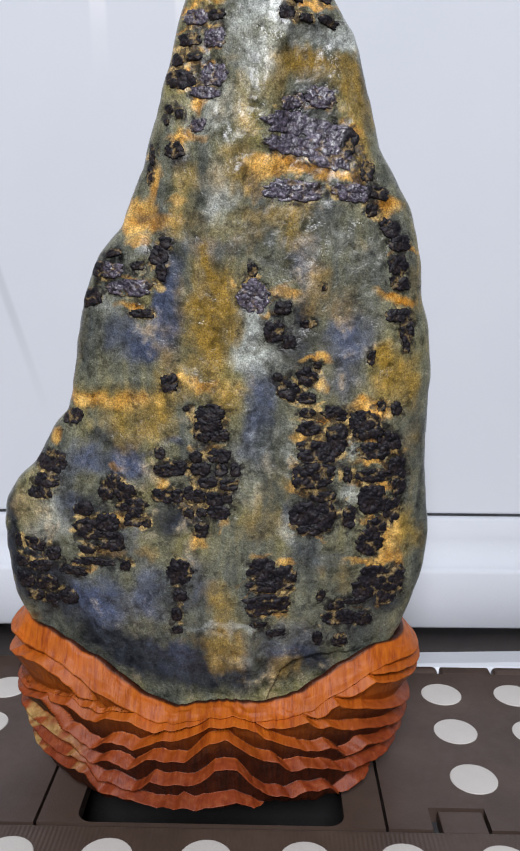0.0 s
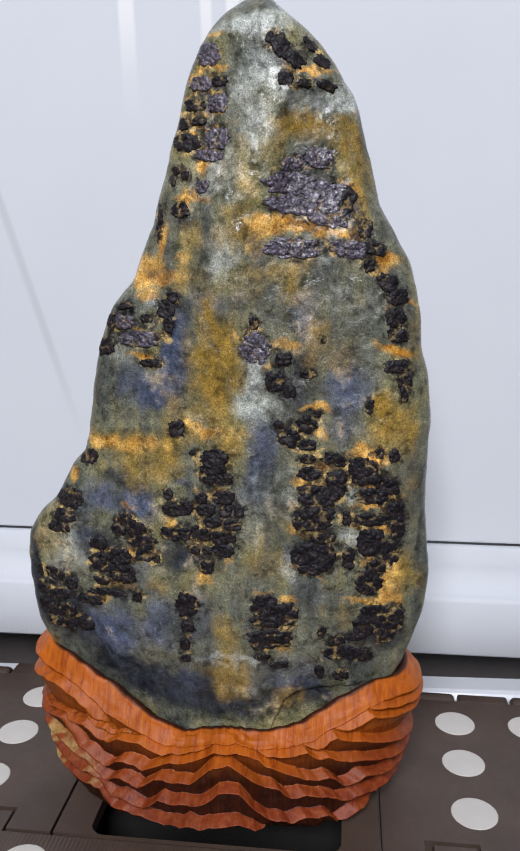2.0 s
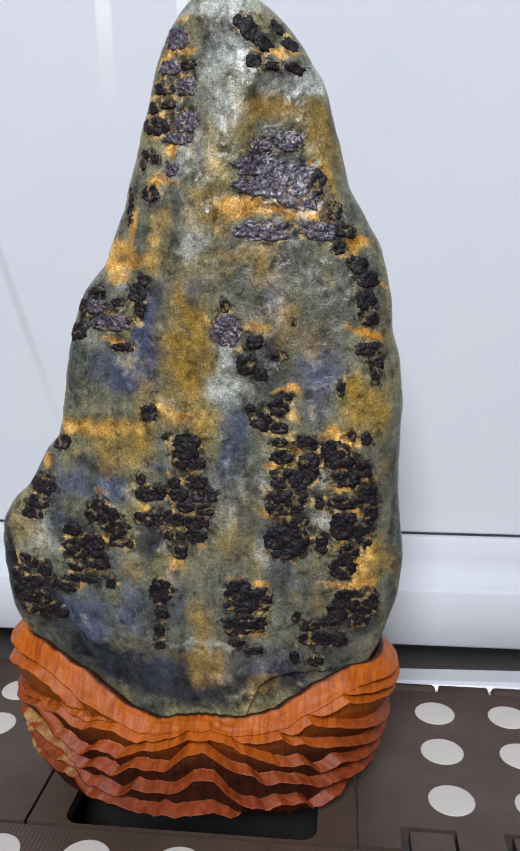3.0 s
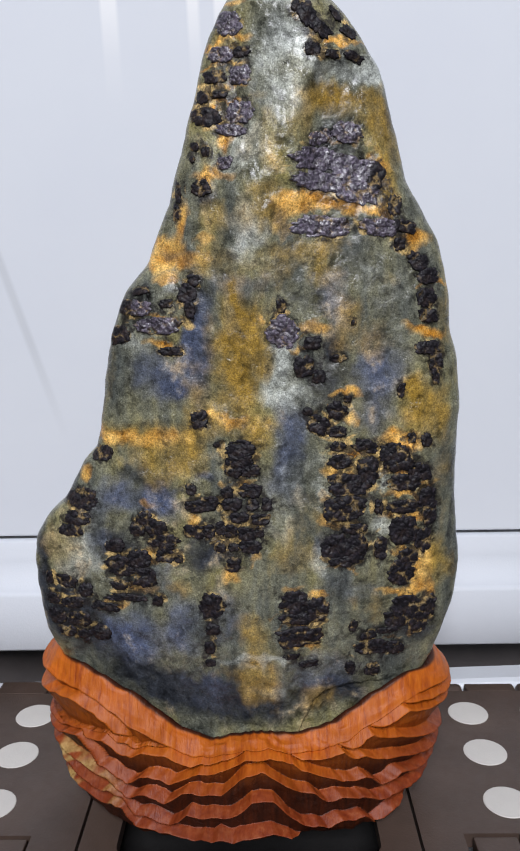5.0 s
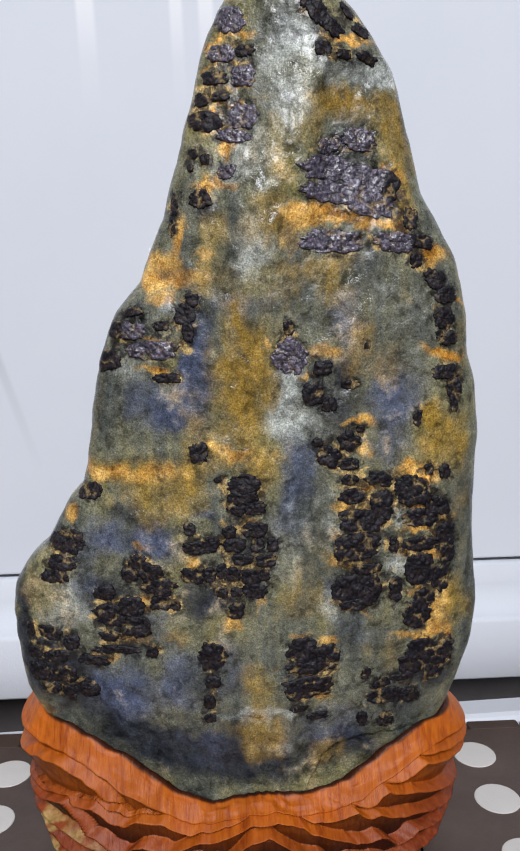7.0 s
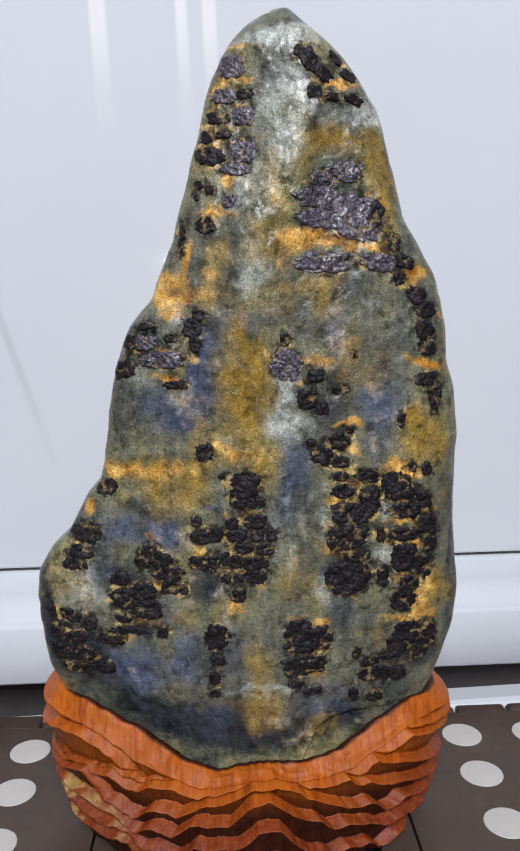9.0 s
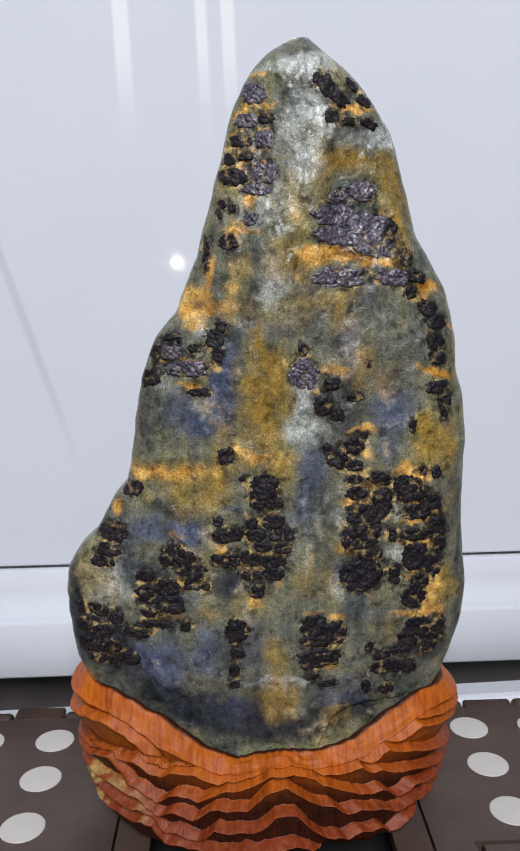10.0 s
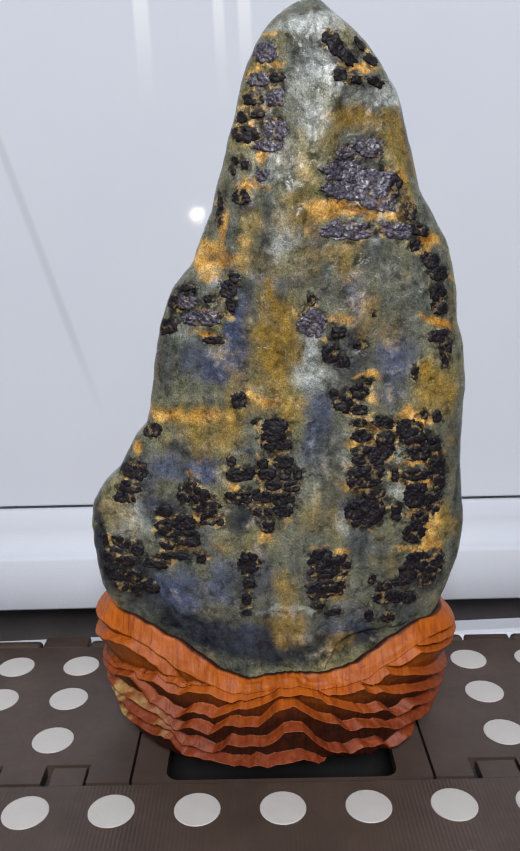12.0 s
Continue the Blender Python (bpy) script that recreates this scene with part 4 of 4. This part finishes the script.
blue(-21.9, 77.7, 14.0, 31.8, 0.8)
blue(-29.1, 99.4, 11.7, 15.1, 0.55)
blue(-5.9, 82.1, 11.8, 29.9, 0.55)
blue(36.2, 95.3, 21.5, 17.5, 0.5)
blue(28.7, 58.9, 30.0, 17.3, 0.55)
blue(7.9, 56.7, 13.5, 16.3, 0.4)
blue(-12.6, 52.3, 20.3, 17.1, 0.5)
# the next one tints the ridge's silvery shine into the colour
blue(2.3, 220.4, 7.8, 11.7, 0.5)
blue(26.1, 110.6, 4.8, 10.1, 0.7)
blue(45.3, 156.0, 13.9, 14.0, 0.55)
blue(-23.8, 201.2, 8.2, 6.0, 0.5)
blue(20.2, 127.5, 10.8, 17.0, 0.3)
# slate-dark clouds; those at the foot and edges also hold shade
slate_and_shade(-26.9, 52.4, 41.1, 18.9, 1)
slate_and_shade(-2.4, 47.3, 42.8, 18.7, 0.9775)
slate_and_shade(33.2, 50.5, 31.0, 15.9, 0.92)
slate_and_shade(-42.9, 61.7, 22.5, 13.6, 0.92)
slate_and_shade(20.3, 59.9, 13.9, 10.6, 0.46)
slate_and_shade(46.4, 90.4, 13.1, 14.4, 0.4025)
slate_and_shade(-60.8, 99.6, 13.2, 13.9, 0.46)
slate_and_shade(39.1, 207.6, 10.1, 10.0, 0.46)
slate_and_shade(16.7, 202.6, 8.2, 10.1, 0.4025)
slate_and_shade(-14.7, 182.6, 8.2, 27.0, 0.69)
slate_and_shade(-24.5, 169.4, 11.2, 9.4, 0.92)
slate_and_shade(-35.3, 171.1, 7.3, 13.2, 0.575)
slate_and_shade(-11.7, 197.4, 8.9, 19.4, 0.69)
slate_and_shade(-16.7, 191.0, 6.2, 11.1, 0.805)
slate_and_shade(27.8, 196.8, 8.9, 19.4, 0.5175)
slate_and_shade(-37.0, 137.4, 13.6, 6.7, 0.7475)
slate_and_shade(-28.9, 132.6, 9.2, 9.8, 0.8625)
slate_and_shade(-46.3, 112.2, 13.9, 10.0, 0.7475)
slate_and_shade(-13.9, 108.7, 15.8, 14.7, 0.8625)
slate_and_shade(-7.2, 112.0, 7.3, 11.8, 0.6325)
slate_and_shade(27.9, 166.7, 15.4, 17.8, 0.575)
slate_and_shade(31.7, 174.2, 17.2, 13.1, 0.575)
slate_and_shade(29.4, 181.9, 10.4, 9.4, 0.7475)
slate_and_shade(50.7, 192.5, 9.6, 13.1, 0.46)
slate_and_shade(-67.9, 84.0, 30.8, 24.0, 0.8625)
slate_and_shade(-75.3, 102.3, 6.9, 40.1, 0.805)
slate_and_shade(-58.1, 77.8, 29.0, 17.0, 0.69)
slate_and_shade(-11.9, 80.1, 16.2, 19.1, 0.575)
slate_and_shade(49.7, 63.8, 26.4, 15.7, 0.575)
slate_and_shade(64.4, 78.9, 18.2, 21.2, 0.92)
slate_and_shade(-11.6, 229.8, 10.8, 8.6, 0.69)
slate_and_shade(24.4, 267.0, 9.1, 9.9, 0.575)
slate_and_shade(35.3, 214.0, 20.5, 8.0, 0.46)
slate_and_shade(-4.3, 58.1, 9.8, 17.1, 0.575)
slate_and_shade(-46.5, 68.3, 20.5, 13.9, 0.575)
# two narrow strips put the shade of the rounded edges into the colour
slate_and_shade(76.8, 118.5, 3.4, 67.0, 0.575)
slate_and_shade(-49.4, 162.2, 2.9, 20.8, 0.46)
slate_and_shade(51.5, 144.1, 27.0, 13.1, 0.345)
slate_and_shade(36.0, 112.3, 26.2, 26.7, 0.345)
slate_and_shade(0.7, 124.2, 25.5, 39.1, 0.4025)
slate_and_shade(-40.8, 101.8, 26.2, 25.7, 0.46)
# pale weathered skin; along the ridge and top it also carries painted highlights
pale(14.0, 294.2, 21.1, 10.1, 0.7)
pale(5.4, 292.1, 15.0, 5.9, 0.6)
pale(17.2, 278.4, 11.6, 11.8, 0.6375)
pale(10.5, 270.5, 14.1, 15.7, 0.425)
pale(22.9, 273.9, 8.0, 11.8, 0.4675)
pale(15.3, 262.1, 14.6, 12.0, 0.3825)
pale(39.4, 270.1, 22.8, 5.0, 0.7225)
pale(47.5, 268.1, 11.4, 9.7, 0.51)
pale(4.6, 248.6, 11.5, 17.3, 0.4675)
pale(2.3, 220.7, 10.5, 15.6, 0.595)
pale(-2.7, 240.2, 10.6, 19.2, 0.34)
pale(13.2, 174.6, 10.2, 27.0, 0.6375)
pale(20.3, 165.0, 10.5, 10.7, 0.2975)
pale(16.3, 123.6, 18.0, 18.9, 0.255)
pale(20.6, 137.4, 13.7, 21.9, 0.2975)
pale(28.1, 106.4, 14.0, 14.0, 0.255)
pale(1.9, 64.6, 30.4, 4.0, 0.765)
pale(7.9, 54.0, 13.5, 5.7, 0.2975)
pale(-27.5, 201.2, 8.4, 8.8, 0.34)
pale(-37.8, 182.4, 13.7, 9.1, 0.4675)
pale(44.8, 210.2, 13.4, 8.8, 0.2975)
pale(-47.0, 97.5, 13.0, 14.8, 0.255)
pale(-60.3, 108.0, 21.7, 19.4, 0.255)
pale(48.5, 138.1, 2.8, 14.9, 0.68)
pale(48.9, 117.9, 6.7, 9.8, 0.425)
pale(28.7, 130.8, 4.3, 9.6, 0.425)
pale(15.5, 282.0, 11.6, 16.0, 0.34)
pale(-1.8, 193.6, 6.1, 12.4, 0.34)
pale(12.9, 185.9, 6.1, 8.3, 0.34)


def mineral_field(name, u, z):
    # warp the clouds so that none stays an ellipse
    wu = u + 0.009 * (fractal(u * 90, 0 * u + 1, z * 90, 3) - 0.5)
    wz = z + 0.009 * (fractal(u * 90 + 31, 0 * u + 8, z * 90, 3) - 0.5)
    wu = wu + 0.0030 * (fractal(u * 420, 0 * u + 4, z * 300, 2) - 0.5)
    wz = wz + 0.0036 * (fractal(u * 420 + 13, 0 * u + 6, z * 300, 2) - 0.5)
    left = np.ones_like(u)
    for cu, cz, a, b, amount in MINERALS[name]:
        q = ((wu - cu) / (a * 1.05)) ** 2 + ((wz - cz) / (b * 1.05)) ** 2
        left *= 1 - amount * np.exp(-q ** 1.5)
    return 1 - left


def halo_field(u, z):
    """Pale gold seams where two crusts lie close together."""
    first, second = np.full_like(u, 9.0), np.full_like(u, 9.0)
    for cu, cz, a, b, turn in CRUSTS:
        du, dz = u - cu, z - cz
        p, q = du * math.cos(turn) + dz * math.sin(turn), dz * math.cos(turn) - du * math.sin(turn)
        d = (np.hypot(p / a, q / b) - 1) * min(a, b) * 1000
        second = np.minimum(second, np.maximum(first, d))
        first = np.minimum(first, d)
    near = smooth_step(2.6, 0.8, second) * smooth_step(-0.8, 0.1, first)
    under = smooth_step(0.2, -0.6, first) * smooth_step(0.38, 0.52, fractal(u * 60, 0 * u + 6, z * 60, 2))
    near = np.maximum(near, under)
    return 0.85 * near * smooth_step(0.42, 0.60, fractal(u * 110, 0 * u + 3, z * 150, 2)) + 0.4 * smooth_step(1.0, 0.2, first) * smooth_step(0.60, 0.70, fractal(u * 90 + 9, 0 * u + 3, z * 130, 2))


def pepper_shade_field(u, z):
    """Small dark knobs in and between the crusts, and painted shade round their rims."""
    left = np.ones_like(u)
    for cu, cz, a, b, turn in CRUSTS:
        d = ((u - cu) / (a + 0.0016)) ** 2 + ((z - cz) / (b + 0.0016)) ** 2
        left *= 1 - 0.75 * np.exp(-(d / 1.5) ** 2)
    return 1 - left


def build_stone():
    rows, columns = 430, 620
    v = np.linspace(0, 1, rows)
    z = (0.020 + 0.2836 * (1 - (1 - v) ** 1.25))[:, None]
    a = np.linspace(0, 2 * np.pi, columns, endpoint=False)[None, :]
    a = a + 0.22 * np.sin(2 * a)              # more points across the face
    l, r = outline(z)
    s = -np.cos(a)
    u = (l + r) / 2 + (r - l) / 2 * s
    zz = z + 0 * a
    face = front_of(u, zz)
    c = np.sqrt(np.clip(1 - s * s, 0, 1))
    back = 0.038 * c ** 0.8 * np.sqrt(np.clip((0.3056 - zz) / 0.05, 0.05, 1))
    y = np.where(np.sin(a) >= 0, face, back)
    verts = np.stack([u, y, zz - 0.02], axis=-1).reshape(-1, 3)
    fields = {name: mineral_field(name, u, zz) for name in ("rust", "ochre", "blue", "slate_and_shade", "pale")}
    fields["halo"] = halo_field(u, zz)
    fields["pepper_shade"] = pepper_shade_field(u, zz)
    return grid_object("stone_body", verts, rows, columns, STONE, stone, caps=True, fields=fields)


build_stone()


def build_crust(k, cu, cz, a, b, turn):
    """One lumpy dark nodule, its rim sunk into the stone."""
    size = max(a, b) * 1000
    rings, around = int(12 + 1.5 * size), int(36 + 5 * size)
    rho = np.linspace(0.02, 1, rings)[:, None]
    t = np.linspace(0, 2 * np.pi, around, endpoint=False)[None, :]
    wobble = 0.84 + 0.55 * (fractal(np.cos(t) * 1.9 + k * 3.3, np.sin(t) * 1.9, 0 * t + k, 3) - 0.4)
    wobble = wobble + 0.30 * (fractal(np.cos(t) * 5 + k * 1.7, np.sin(t) * 5 + 9, 0 * t + k, 2) - 0.5) + 0.08 * np.abs(np.sin(t * 4.5 + k)) + 0.08 * np.abs(np.sin(t * 7.3 + 2 * k))
    square = (np.abs(np.cos(t)) ** 3 + np.abs(np.sin(t)) ** 3) ** (-1 / 3)
    p, q = a * rho * wobble * square * np.cos(t), b * rho * wobble * square * np.sin(t)
    u = cu + p * math.cos(turn) - q * math.sin(turn)
    z = np.clip(cz + p * math.sin(turn) + q * math.cos(turn), 0.025, 0.3021)
    l, r = outline(z)
    u = np.clip(u, l + 0.0006, r - 0.0006)
    grape = cells(u * 330, z * 370, 2.0)
    lump = np.sqrt(np.clip(1 - (grape / 0.85) ** 2, 0, 1))
    fine = fractal(u * 900, 0 * u, z * 900, 2) - 0.5
    height = 0.0005 * (1 - rho ** 6) + 0.0007 * (lump - 0.60) + 0.0004 * fine + 0.00022 * (0.5 - cells(u * 700, z * 750, 5.0))
    height = height - 0.0011 * smooth_step(0.90, 1.0, rho)
    y = front_of(u, z) - height
    verts = np.stack([u - cu, y - float(front_of(np.array(cu), np.array(cz))), z - cz], axis=-1).reshape(-1, 3)
    ob = grid_object("crust", verts, rings, around, CRUST_GREY_SHEEN if k in SHEENS else CRUST, stone, caps=False, fields={"crease": smooth_step(0.50, 0.70, grape) * smooth_step(0.42, 0.58, fractal(u * 140 + 5, 0 * u + 2, z * 140, 2))},
                     label="glossy lilac-grey crinkled crust, its sheen partly coloured in" if k in SHEENS else "")
    ob.location = (cu, float(front_of(np.array(cu), np.array(cz))), cz - 0.02)
    return ob


for k, item in enumerate(CRUSTS):
    build_crust(k, *item)
